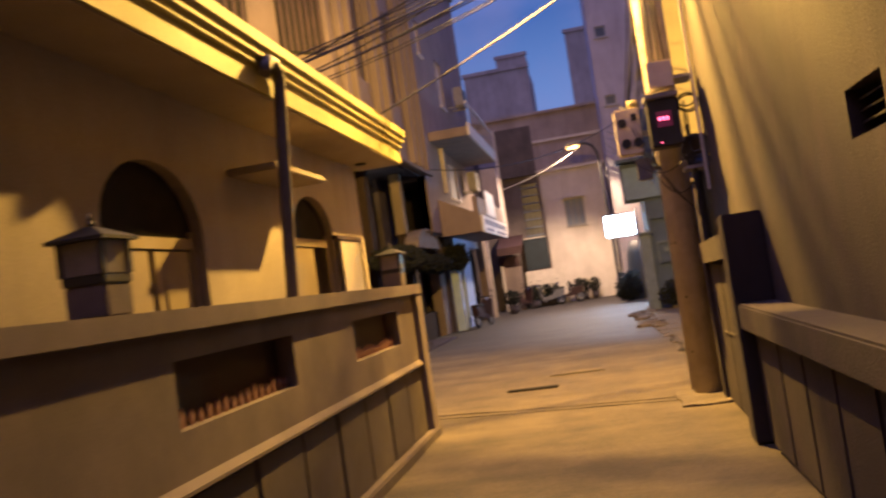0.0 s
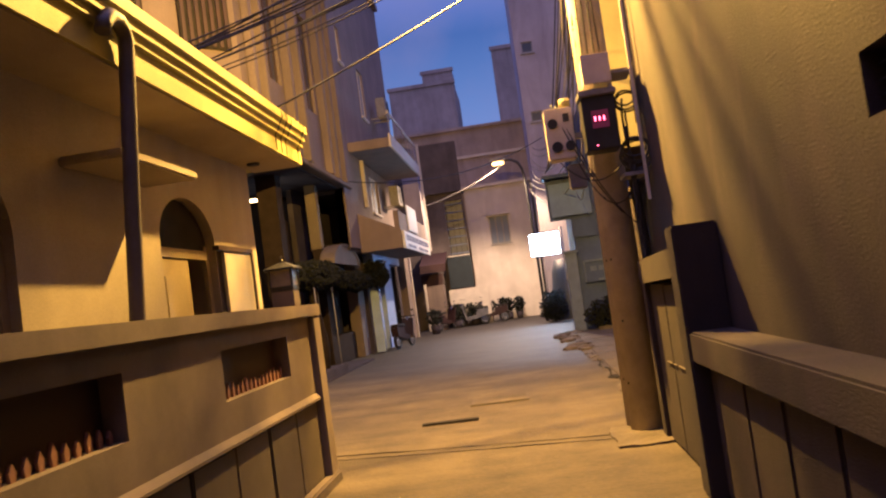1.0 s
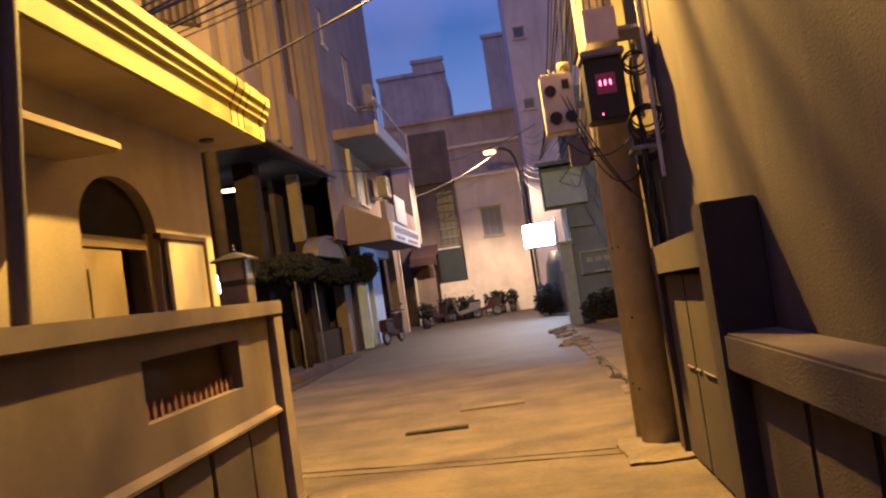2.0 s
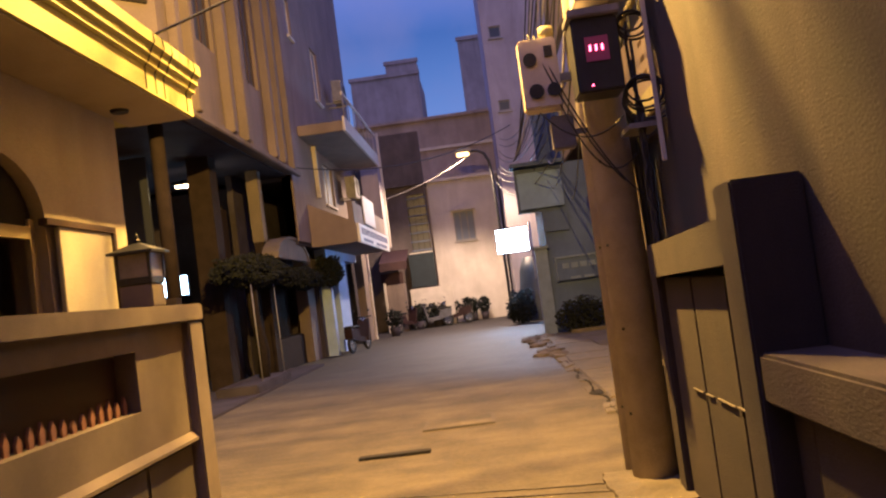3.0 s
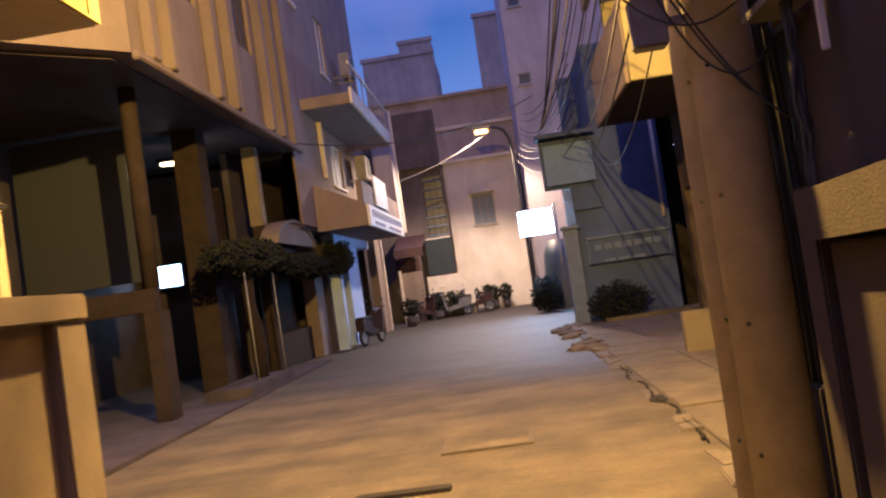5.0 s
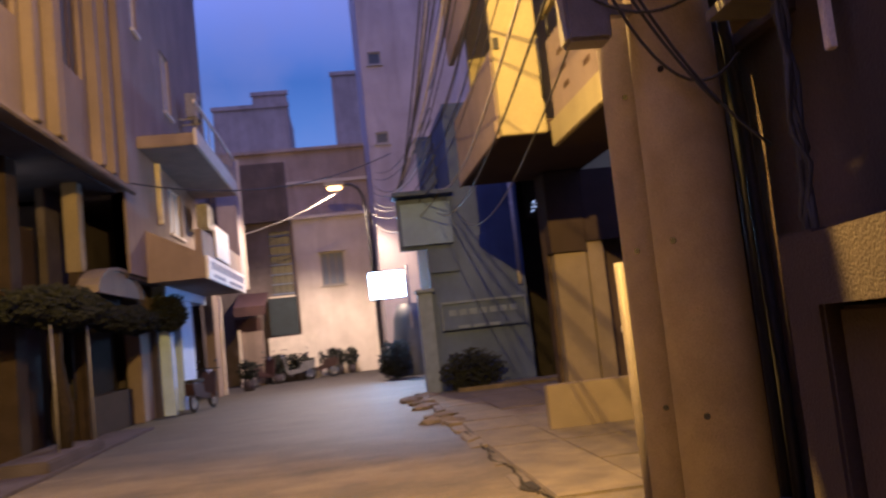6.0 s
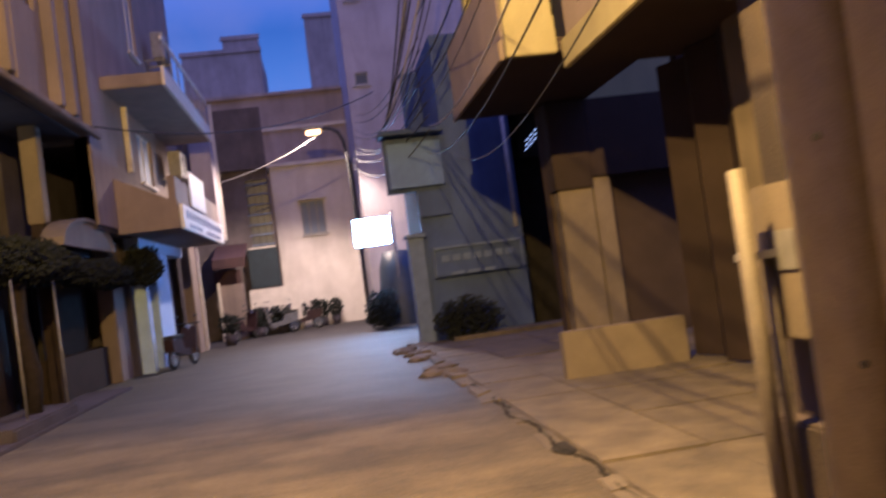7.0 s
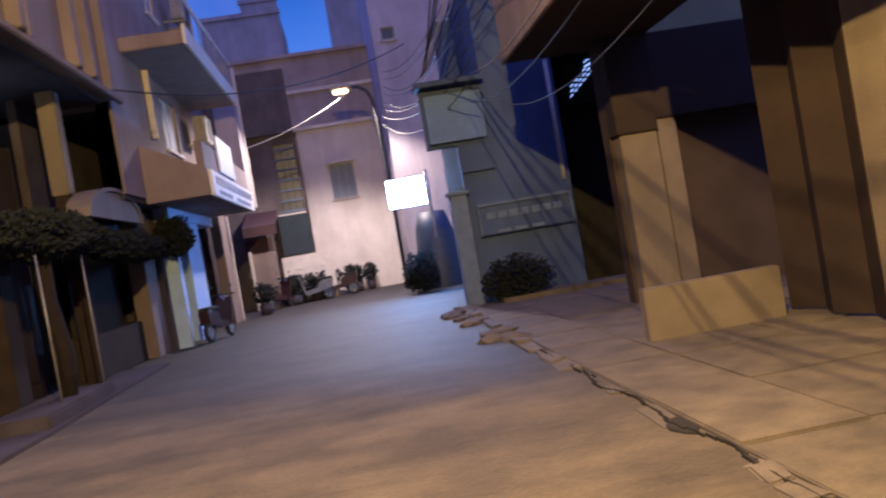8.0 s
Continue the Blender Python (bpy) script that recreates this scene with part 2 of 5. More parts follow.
SHUTTER = material("red_brown_shutter", (0.042, 0.022, 0.018), None, 0.6, 3, 50, 0.2)
DIMWALL = material("dark_shop_wall", (0.13, 0.108, 0.105), (0.07, 0.058, 0.058), 0.9, 1.4, 30, 0.4, streak=0.6)
CONDUIT = material("weathered_conduit", (0.13, 0.107, 0.075), (0.08, 0.066, 0.048), 0.6, 5, 60, 0.2)
BARK = material("bark", (0.022, 0.017, 0.015), None, 0.95, 12, 80, 0.8)
LEAF = material("leaf", (0.016, 0.018, 0.014), (0.010, 0.012, 0.010), 0.9, 3, 30, 0.0, spread=0.1)
LEAF.node_tree.nodes["Principled BSDF"].inputs["Specular IOR Level"].default_value = 0.12
BARK.node_tree.nodes["Principled BSDF"].inputs["Specular IOR Level"].default_value = 0.1
CABLE = material("black_cable", (0.02, 0.02, 0.02), None, 0.6, 8, 60, 0.0)
PALECABLE = material("grey_cable", (0.35, 0.33, 0.33), None, 0.6, 8, 60, 0.0)
METERBOX = material("beige_meter_box", (0.62, 0.55, 0.47), (0.48, 0.42, 0.36), 0.6, 6, 60, 0.1, streak=0.2)
TARP = material("dark_tarpaulin", (0.035, 0.05, 0.075), None, 0.5, 3, 40, 0.4)
GREENNET = material("green_netting", (0.02, 0.03, 0.038), None, 0.9, 4, 60, 0.5)
AWNING = material("faded_red_awning", (0.05, 0.022, 0.022), None, 0.8, 4, 40, 0.3)
BLUEINK = material("blue_lettering", (0.04, 0.05, 0.14), None, 0.6, 8, 60, 0.0)
SIGNWHITE = material("white_sign_panel", (0.6, 0.584, 0.576), (0.48, 0.464, 0.456), 0.5, 5, 60, 0.05)
RUBBER = material("rubber", (0.02, 0.02, 0.02), None, 0.85, 9, 60, 0.2)
BIKERED = material("scooter_paint", (0.035, 0.018, 0.018), None, 0.35, 6, 60, 0.0)
BIKEWHITE = material("scooter_white", (0.13, 0.13, 0.14), None, 0.35, 6, 60, 0.0)
CHROME = material("chrome", (0.6, 0.6, 0.6), None, 0.25, 6, 60, 0.0, metal=1.0)
LANTERNGLASS = material("frosted_lantern_glass", (0.22, 0.19, 0.16), None, 0.45, 6, 60, 0.1)
FARGLOW = glowing("far_street_bulb", (1.0, 0.52, 0.13), 4)
SIGNGLOW = glowing("lightbox_face", (0.56, 0.82, 1.0), 42)
SMALLSIGN = glowing("small_lightbox_face", (0.70, 0.95, 1.0), 6)
PORCHGLOW = glowing("porch_bulb", (1.0, 0.66, 0.26), 9)
REDLED = glowing("red_led", (1.0, 0.10, 0.16), 6)
PINK = glowing("led_window", (0.10, 0.012, 0.03), 0.3)
PALEGLOW = glowing("lit_grille", (0.8, 0.85, 1.0), 0.6)

# ---- building helpers ----


def box(bm, x0, x1, y0, y1, z0, z1):
    v = [bm.verts.new((x, y, z)) for x in (x0, x1) for y in (y0, y1) for z in (z0, z1)]
    for f in ((0, 1, 3, 2), (4, 6, 7, 5), (0, 4, 5, 1), (2, 3, 7, 6), (0, 2, 6, 4), (1, 5, 7, 3)):
        bm.faces.new([v[i] for i in f])
    return v


def weld(bm):
    """Joins blocks that meet into one shell, without the faces inside."""
    bmesh.ops.remove_doubles(bm, verts=bm.verts[:], dist=1e-4)
    seen = {}
    for f in bm.faces:
        seen.setdefault(frozenset(v.index for v in f.verts), []).append(f)
    twice = [f for fs in seen.values() if len(fs) > 1 for f in fs]
    bmesh.ops.delete(bm, geom=twice, context="FACES_ONLY")


def slab(*a):
    bm = bmesh.new()
    box(bm, *a)
    return bm


def soft_slab(*a, r=0.012):
    """A block with rounded edges."""
    bm = slab(*a)
    bmesh.ops.recalc_face_normals(bm, faces=bm.faces[:])
    bmesh.ops.bevel(bm, geom=bm.edges[:], offset=r, segments=2, affect="EDGES")
    return bm


def cyl(bm, p, q, r0, r1=None, n=14, caps=True):
    p, q = Vector(p), Vector(q)
    r1 = r0 if r1 is None else r1
    d = (q - p).normalized()
    a = d.orthogonal().normalized()
    b = d.cross(a)
    rings = []
    for c, r in ((p, r0), (q, r1)):
        rings.append([bm.verts.new(c + r * (math.cos(2 * math.pi * i / n) * a + math.sin(2 * math.pi * i / n) * b)) for i in range(n)])
    for i in range(n):
        f = bm.faces.new((rings[0][i], rings[0][(i + 1) % n], rings[1][(i + 1) % n], rings[1][i]))
        f.smooth = True
    if caps:
        bm.faces.new(rings[0][::-1])
        bm.faces.new(rings[1])


def rod(p, q, r, n=10):
    bm = bmesh.new()
    cyl(bm, p, q, r, None, n)
    return bm


def tube(bm, pts, r, n=6):
    """A bent round bar along a row of points."""
    pts = [Vector(p) for p in pts]
    rings = []
    ref = None
    for i, p in enumerate(pts):
        d = (pts[min(i + 1, len(pts) - 1)] - pts[max(i - 1, 0)]).normalized()
        if ref is None or abs(ref.dot(d)) > 0.95:
            ref = d.orthogonal().normalized()
        a = (ref - ref.dot(d) * d).normalized()
        ref = a
        b = d.cross(a)
        rings.append([bm.verts.new(p + r * (math.cos(2 * math.pi * k / n) * a + math.sin(2 * math.pi * k / n) * b)) for k in range(n)])
    for u, w in zip(rings, rings[1:]):
        for k in range(n):
            f = bm.faces.new((u[k], u[(k + 1) % n], w[(k + 1) % n], w[k]))
            f.smooth = True
    bm.faces.new(rings[0][::-1])
    bm.faces.new(rings[-1])


def sag(p, q, drop, n=14):
    p, q = Vector(p), Vector(q)
    return [p.lerp(q, i / n) - Vector((0, 0, drop * 4 * (i / n) * (1 - i / n))) for i in range(n + 1)]


def prism(bm, pts, axis, a, b):
    """A polygon drawn in the two other axes, drawn out along axis from a to b."""
    def at(u, v, w):
        return {"x": (w, u, v), "y": (u, w, v), "z": (u, v, w)}[axis]
    lo = [bm.verts.new(at(u, v, a)) for u, v in pts]
    hi = [bm.verts.new(at(u, v, b)) for u, v in pts]
    n = len(pts)
    bm.faces.new(lo)
    bm.faces.new(hi[::-1])
    for i in range(n):
        bm.faces.new((lo[i], hi[i], hi[(i + 1) % n], lo[(i + 1) % n]))


def thing(name, at, label, category, group="", kind=""):
    ob = new(name)
    ob.empty_display_size = 0.2
    ob.location = at
    return tagged(ob, label, category, group, kind)


def origin(ob):
    v = Vector(ob.location)
    while ob.parent:
        ob = ob.parent
        v += ob.location
    return v


def mesh_of(name, bm, mat, shift=None):
    if shift is not None:
        bmesh.ops.translate(bm, vec=-shift, verts=bm.verts[:])
    bmesh.ops.recalc_face_normals(bm, faces=bm.faces[:])
    me = bpy.data.meshes.new(name)
    bm.to_mesh(me)
    bm.free()
    me.materials.append(mat)
    return me


def part(name, bm, mat, parent, label=""):
    """One mesh, given in world places, as a part of a thing or of a part."""
    ob = new(name, mesh_of(name, bm, mat, origin(parent)))
    ob.parent = parent
    if label:
        ob["label"] = label
    return ob


def piece(name, me, parent, at, turn=0.0):
    """An object of its own on a shared mesh, at a world place."""
    ob = new(name, me)
    ob.parent = parent
    ob.location = Vector(at) - origin(parent)
    ob.rotation_euler = (0, 0, turn)
    return ob


def single(name, bm, mat, label, category, kind="", group=""):
    ob = new(name, mesh_of(name, bm, mat))
    return tagged(ob, label, category, group, kind)


def arch_gap(bm, x0, x1, y0, y1, spring, apex, top, n=16):
    """The wall over an arched opening from y0 to y1."""
    c, h = (y0 + y1) / 2, (y1 - y0) / 2
    ys = [c - h * math.cos(math.pi * i / n) for i in range(n + 1)]
    zs = [spring + (apex - spring) * math.sin(math.pi * i / n) for i in range(n + 1)]
    for i in range(n):
        prism(bm, [(ys[i], zs[i]), (ys[i + 1], zs[i + 1]), (ys[i + 1], top), (ys[i], top)], "x", x0, x1)


def holed_wall(bm, axis, a, b, u0, u1, z0, z1, holes):
    """A wall sheet from a to b thick on axis, from u0 to u1 along and z0 to z1 high, with rectangular holes (u0, u1, z0, z1)."""
    us = sorted({u0, u1, *(h[0] for h in holes), *(h[1] for h in holes)})
    zs = sorted({z0, z1, *(h[2] for h in holes), *(h[3] for h in holes)})
    for p, q in zip(us, us[1:]):
        run = None
        for r, s in zip(zs, zs[1:]):
            solid = not any(h[0] <= p and q <= h[1] and h[2] <= r and s <= h[3] for h in holes)
            if solid:
                run = (run[0], s) if run else (r, s)
            if run and (not solid or s == zs[-1]):
                if axis == "x":
                    box(bm, a, b, p, q, *run)
                else:
                    box(bm, p, q, a, b, *run)
                run = None
    weld(bm)


def window(parent, axis, face, out, u0, u1, z0, z1, frame_mat=None, pane_mat=None, bars=1, depth=0.12, sill=True, thick=0.05):
    """A window in a hole: frame with its panes and a sill. out: +1 or -1, the way the face looks along axis."""
    frame_mat, pane_mat = frame_mat or TRIM, pane_mat or GLASS
    f, g = sorted((face - out * depth, face - out * (depth - 0.06)))

    def blk(bm, lo, hi, p, q, r, s):
        box(bm, lo, hi, p, q, r, s) if axis == "x" else box(bm, p, q, lo, hi, r, s)
    bm = bmesh.new()
    t = thick
    rings = []
    for d in (f, g):
        for k in (0, t):
            rect = ((u0 + k, z0 + k), (u1 - k, z0 + k), (u1 - k, z1 - k), (u0 + k, z1 - k))
            rings.append([bm.verts.new((d, u, z) if axis == "x" else (u, d, z)) for u, z in rect])
    for p, q in ((0, 1), (2, 3), (0, 2), (1, 3)):
        for i in range(4):
            j = (i + 1) % 4
            bm.faces.new((rings[p][i], rings[p][j], rings[q][j], rings[q][i]))
    bmesh.ops.recalc_face_normals(bm, faces=bm.faces[:])
    win = part("window", bm, frame_mat, parent)
    for i in range(1, bars + 1):
        m = u0 + (u1 - u0) * i / (bars + 1)
        bm = bmesh.new()
        blk(bm, f, g, m - t / 2, m + t / 2, z0 + t, z1 - t)
        part("mullion", bm, frame_mat, win)
    w = (u1 - u0) / (bars + 1)
    c = (f + g) / 2
    for i in range(bars + 1):
        bm = bmesh.new()
        blk(bm, c - 0.006, c + 0.006, u0 + i * w + t / 2, u0 + (i + 1) * w - t / 2, z0 + t / 2, z1 - t / 2)
        part("pane", bm, pane_mat, win)
    if sill:
        bm = bmesh.new()
        lo, hi = sorted((face - out * 0.1, face + out * 0.07))
        blk(bm, lo, hi, u0 - 0.06, u1 + 0.06, z0 - 0.07, z0 - 0.002)
        part("sill", bm, frame_mat, win)
    return win

# ---- ground ----
bm = bmesh.new()
N = 150
g = {}
for i in range(41):
    for j in range(N + 1):
        x, y = -10 + 0.5 * i, -8 + 60 * j / N
        z = 0.018 * noise.noise(Vector((x * 0.5, y * 0.5, 3.0))) + 0.008 * noise.noise(Vector((x * 1.9, y * 1.9, 7.0)))
        g[i, j] = bm.verts.new((x, y, z))
for i in range(40):
    for j in range(N):
        bm.faces.new((g[i, j], g[i + 1, j], g[i + 1, j + 1], g[i, j + 1])).smooth = True
far = [(-900, -900), (900, -900), (900, 900), (-900, 900)]
out = [bm.verts.new((x, y, 0)) for x, y in far]
sides = [[g[i, 0] for i in range(41)], [g[40, j] for j in range(N + 1)], [g[i, N] for i in range(40, -1, -1)], [g[0, j] for j in range(N, -1, -1)]]
for k in range(4):
    bm.faces.new([out[k], out[(k + 1) % 4]] + sides[k][::-1])
single("ground", bm, ROAD, "worn grey concrete lane with stains, patches and painted shadow bands", "road", "structure")

# ---- unseen plain walls behind the walk, added to block skylight ----
single("sky_block_south", slab(-10, 10, -8.3, -8.0, 0, 10), FINWALL, "unseen plain wall added to block skylight across the lane", "wall", "structure")
single("sky_block_west", slab(-5.3, -5.0, -8.0, 6.5, 0, 10), FINWALL, "unseen plain wall added to block skylight behind the house", "wall", "structure")

# ---- the house with the yellow cornice ----
house = thing("house", (-3.0, 3.0, 0), "single-storey plastered house with arched doorways and a yellow cornice", "house")
D1, D2 = (4.17, 5.43, 2.28, 2.73), (7.32, 8.48, 2.36, 2.74)
bm = bmesh.new()
prev = -5.0
for y0, y1, s, a in (D1, D2):
    box(bm, -3.08, -2.83, prev, y0, 0, 3.25)
    arch_gap(bm, -3.08, -2.83, y0, y1, s, a, 3.25)
    prev = y1
box(bm, -3.08, -2.83, prev, 9.67, 0, 3.25)
weld(bm)
part("wall", bm, HOUSE, house)
part("side_wall", slab(-4.6, -3.08, 9.42, 9.67, 0, 3.25), HOUSE, house)
part("back_wall", slab(-4.75, -4.6, -5, 9.67, 0, 3.25), HOUSE, house)
bm = bmesh.new()
prism(bm, [(-4.75, 3.25), (-2.29, 3.25), (-2.29, 3.43), (-2.255, 3.44), (-2.255, 3.485), (-2.225, 3.50), (-2.225, 3.55), (-2.195, 3.57), (-2.195, 3.655), (-4.75, 3.66)], "y", -5, 9.97)
bmesh.ops.recalc_face_normals(bm, faces=bm.faces[:])
part("cornice", bm, CORNICE, house, "yellow painted stepped concrete cornice")
part("soffit", slab(-2.83, -2.31, -5, 9.95, 3.235, 3.246), HOUSE, house)
part("ledge", soft_slab(-2.83, -2.40, 5.97, 7.15, 2.74, 2.80), HOUSE, house)
bm = bmesh.new()
cyl(bm, (-2.66, 9.4, 3.235), (-2.66, 9.4, 3.215), 0.07, 0.06, 18)
part("downlight", bm, BLACKMETAL, house)


def door_leaf(parent, y0, y1, z1, x, knob):
    leaf = part("door", soft_slab(x - 0.04, x, y0, y1, 0.02, z1, r=0.006), DOORWOOD, parent)
    w = y1 - y0
    for a, b in ((0.15, 0.95), (1.15, z1 - 0.15)):
        bm = bmesh.new()
        box(bm, x, x + 0.012, y0 + 0.1, y1 - 0.1, a, b)
        part("panel", bm, DOORWOOD, leaf)
    bm = bmesh.new()
    cyl(bm, (x + 0.005, knob, 1.02), (x + 0.07, knob, 1.02), 0.012, 0.022, 10)
    part("handle", bm, BLACKMETAL, leaf)
    return leaf


for (y0, y1, s, a), cut in ((D1, 0.62), (D2, 0.70)):
    bm = bmesh.new()
    box(bm, -2.94, -2.90, y0, y0 + 0.07, 0, s)
    box(bm, -2.94, -2.90, y1 - 0.07, y1, 0, s)
    box(bm, -2.94, -2.90, y0 + 0.07, y1 - 0.07, s - 0.13, s - 0.05)
    part("door_frame", bm, DOORWOOD, house)
    door_leaf(house, y0 + 0.08, y0 + cut, s - 0.14, -2.912, y0 + cut - 0.08)
    bm = bmesh.new()
    c, h = (y0 + y1) / 2, (y1 - y0) / 2
    pts = [(c - h * math.cos(math.pi * i / 16), s - 0.05 + (a - s + 0.05) * math.sin(math.pi * i / 16)) for i in range(17)]
    prism(bm, pts, "x", -2.945, -2.92)
    # dark colour that holds the cornice's shadow on the fanlight
    part("fanlight", bm, DARKGAP, house)
    # dark sheet whose colour stands for the shade inside the room
    part("room_shade", slab(-4.55, -4.5, y0 - 0.6, y1 + 0.6, 0, 3.2), SHADE, house)
door_leaf(house, 4.86, 5.33, 2.14, -2.912, 4.92)
# the outer leaf of the second doorway stands open against the wall
leaf = part("door", soft_slab(-2.80, -2.765, 8.52, 9.26, 0.05, 2.30, r=0.006), PALEDOOR, house, "pale cream leaf standing open against the wall")
for a in ((-2.81, -2.75, 8.36, 9.31, 2.302, 2.345), (-2.81, -2.75, 9.265, 9.31, 0.05, 2.30)):
    part("rail", slab(*a), DARKWOOD, leaf, "dark timber rail")
# rainwater pipe from the cornice
bm = bmesh.new()
tube(bm, [(-2.385, 5.80, 0.0), (-2.385, 5.80, 1.2), (-2.30, 5.80, 2.4), (-2.235, 5.80, 3.2), (-2.222, 5.80, 3.38), (-2.215, 5.775, 3.44), (-2.21, 5.70, 3.48), (-2.21, 5.60, 3.48), (-2.215, 5.53, 3.42), (-2.22, 5.51, 3.36)], 0.048, 12)
part("downpipe", bm, PIPEGREY, house, "grey rainwater pipe with a hooked top")

# ---- the fence on the house side ----
fence = thing("fence", (-2.2, 3.0, 0), "low plastered boundary wall with slots and a coping", "fence")
SLOTS = ((3.50, 5.07, 1.11, 1.45), (6.43, 7.96, 1.11, 1.45))
bm = bmesh.new()
holed_wall(bm, "x", -2.27, -2.11, -5.0, 8.70, 0.84, 1.585, SLOTS)
part("wall", bm, FENCE, fence)
part("coping", soft_slab(-2.31, -2.045, -5.0, 8.955, 1.585, 1.70, r=0.01), FENCE, fence)
bm = bmesh.new()
prism(bm, [(-2.14, 0.80), (-2.075, 0.815), (-2.075, 0.835), (-2.11, 0.875), (-2.14, 0.875)], "y", -5, 8.7)
part("ledge", bm, FENCE, fence)
part("end_post", soft_slab(-2.29, -2.055, 8.70, 8.945, 0, 1.583, r=0.012), FENCE, fence)
part("backing", slab(-2.27, -2.15, -5, 8.70, 0.0, 0.80), DARKGAP, fence)
part("plinth", soft_slab(-2.2, -2.03, -5, 8.97, -0.02, 0.10, r=0.015), FENCEPANEL, fence)
for y0, y1, z0, z1 in SLOTS:
    back = part("slot_back", slab(-2.268, -2.24, y0, y1, z0, z1), REDDARK, fence, "dark red board behind the slot")
    bm = bmesh.new()
    prism(bm, [(-0.018, 0.0), (0.018, 0.0), (0.024, 0.05), (0.0, 0.10), (-0.024, 0.05)], "x", -0.008, 0.008)
    me = mesh_of("spike", bm, PINKSPIKE)
    n = 16
    for i in range(n):
        ob = piece("spike", me, back, (-2.185, y0 + (i + 0.5) * (y1 - y0) / n, z0))
        ob.scale = (1, 1, random.uniform(0.6, 1.1))
for i in range(18):
    y1 = 8.68 - 0.735 * i
    part("panel", soft_slab(-2.15, -2.118 + 0.006 * (i % 2), y1 - 0.70, y1, 0.10, 0.80, r=0.01), FENCEPANEL, fence)

for cy in (3.07, 8.30):
    cx = -2.17
    part("pier", soft_slab(cx - 0.10, cx + 0.10, cy - 0.10, cy + 0.10, 1.70, 1.842, r=0.008), FENCE, fence)
    lan = thing("lantern", (cx, cy, 1.842), "unlit black metal post lantern with a pitched roof and frosted panes", "lantern", "lanterns on the fence")
    part("base", soft_slab(cx - 0.105, cx + 0.105, cy - 0.105, cy + 0.105, 1.842, 1.885, r=0.006), BLACKMETAL, lan)
    for a in (-1, 1):
        for b in (-1, 1):
            part("frame_bar", slab(cx + a * 0.1 - 0.01, cx + a * 0.1 + 0.01, cy + b * 0.1 - 0.01, cy + b * 0.1 + 0.01, 1.885, 2.03), BLACKMETAL, lan)
    for a, b in ((1, 0), (-1, 0), (0, 1), (0, -1)):
        w, d = (0.004, 0.089) if a else (0.089, 0.004)
        part("pane", slab(cx + a * 0.098 - w, cx + a * 0.098 + w, cy + b * 0.098 - d, cy + b * 0.098 + d, 1.887, 2.028), LANTERNGLASS, lan)
    bm = bmesh.new()
    lo = [bm.verts.new((cx + a * 0.14, cy + b * 0.14, 2.03)) for a, b in ((-1, -1), (1, -1), (1, 1), (-1, 1))]
    md = [bm.verts.new((cx + a * 0.14, cy + b * 0.14, 2.045)) for a, b in ((-1, -1), (1, -1), (1, 1), (-1, 1))]
    hi = [bm.verts.new((cx + a * 0.02, cy + b * 0.02, 2.10)) for a, b in ((-1, -1), (1, -1), (1, 1), (-1, 1))]
    bm.faces.new(lo)
    bm.faces.new(hi)
    for u, w in ((lo, md), (md, hi)):
        for i in range(4):
            bm.faces.new((u[i], u[(i + 1) % 4], w[(i + 1) % 4], w[i]))
    part("roof", bm, BLACKMETAL, lan)
    bm = bmesh.new()
    cyl(bm, (cx, cy, 2.10), (cx, cy, 2.125), 0.02, 0.014, 10)
    cyl(bm, (cx, cy, 2.125), (cx, cy, 2.16), 0.014, 0.003, 10)
    part("finial", bm, BLACKMETAL, lan)

# ---- the building with the fins ----
fin = thing("apartment_building", (-6.5, 20, 0), "brown rendered building with vertical fins over an open carport", "building")
XF = -4.8
WF = ((17.75, 19.1, 6.75, 9.3), (21.0, 22.25, 6.75, 9.3), (17.75, 19.1, 10.4, 12.6), (21.0, 22.25, 10.4, 12.6))
bm = bmesh.new()
holed_wall(bm, "x", XF - 0.3, XF, 16.2, 25.25, 5.2, 14.2, WF)
part("wall", bm, FINWALL, fin)
bm = bmesh.new()
prism(bm, [(XF - 0.3, 16.2), (XF, 16.2), (-8.6, 12.2), (-9.0, 12.5)], "z", 5.2, 14.2)
part("corner_wall", bm, FINWALL, fin)
bm = bmesh.new()
prism(bm, [(XF - 0.3, 16.25), (-9.0, 12.55), (-10.0, 14), (-10.0, 25.25), (XF - 0.3, 25.25)], "z", 5.16, 5.45)
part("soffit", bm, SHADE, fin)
part("roof", slab(-10, XF + 0.1, 16.2, 25.25, 14.2, 14.45), FINWALL, fin)
for w in WF:
    window(fin, "x", XF, 1, *w, frame_mat=SHUTTER, pane_mat=GLASS, bars=2, depth=0.14, sill=False, thick=0.07)
for y, w, d in ((16.75, 0.26, 0.16), (17.35, 0.22, 0.20), (19.35, 0.24, 0.2), (20.3, 0.24, 0.2), (20.75, 0.14, 0.12), (22.6, 0.24, 0.2), (23.4, 0.22, 0.2), (24.5, 0.2, 0.16)):
    part("fin", soft_slab(XF, XF + d, y - w / 2, y + w / 2, 5.2, 14.2, r=0.02), FINWALL, fin)
part("ledge", soft_slab(XF, XF + 0.12, 16.2, 25.25, 5.1, 5.22, r=0.02), FINWALL, fin)
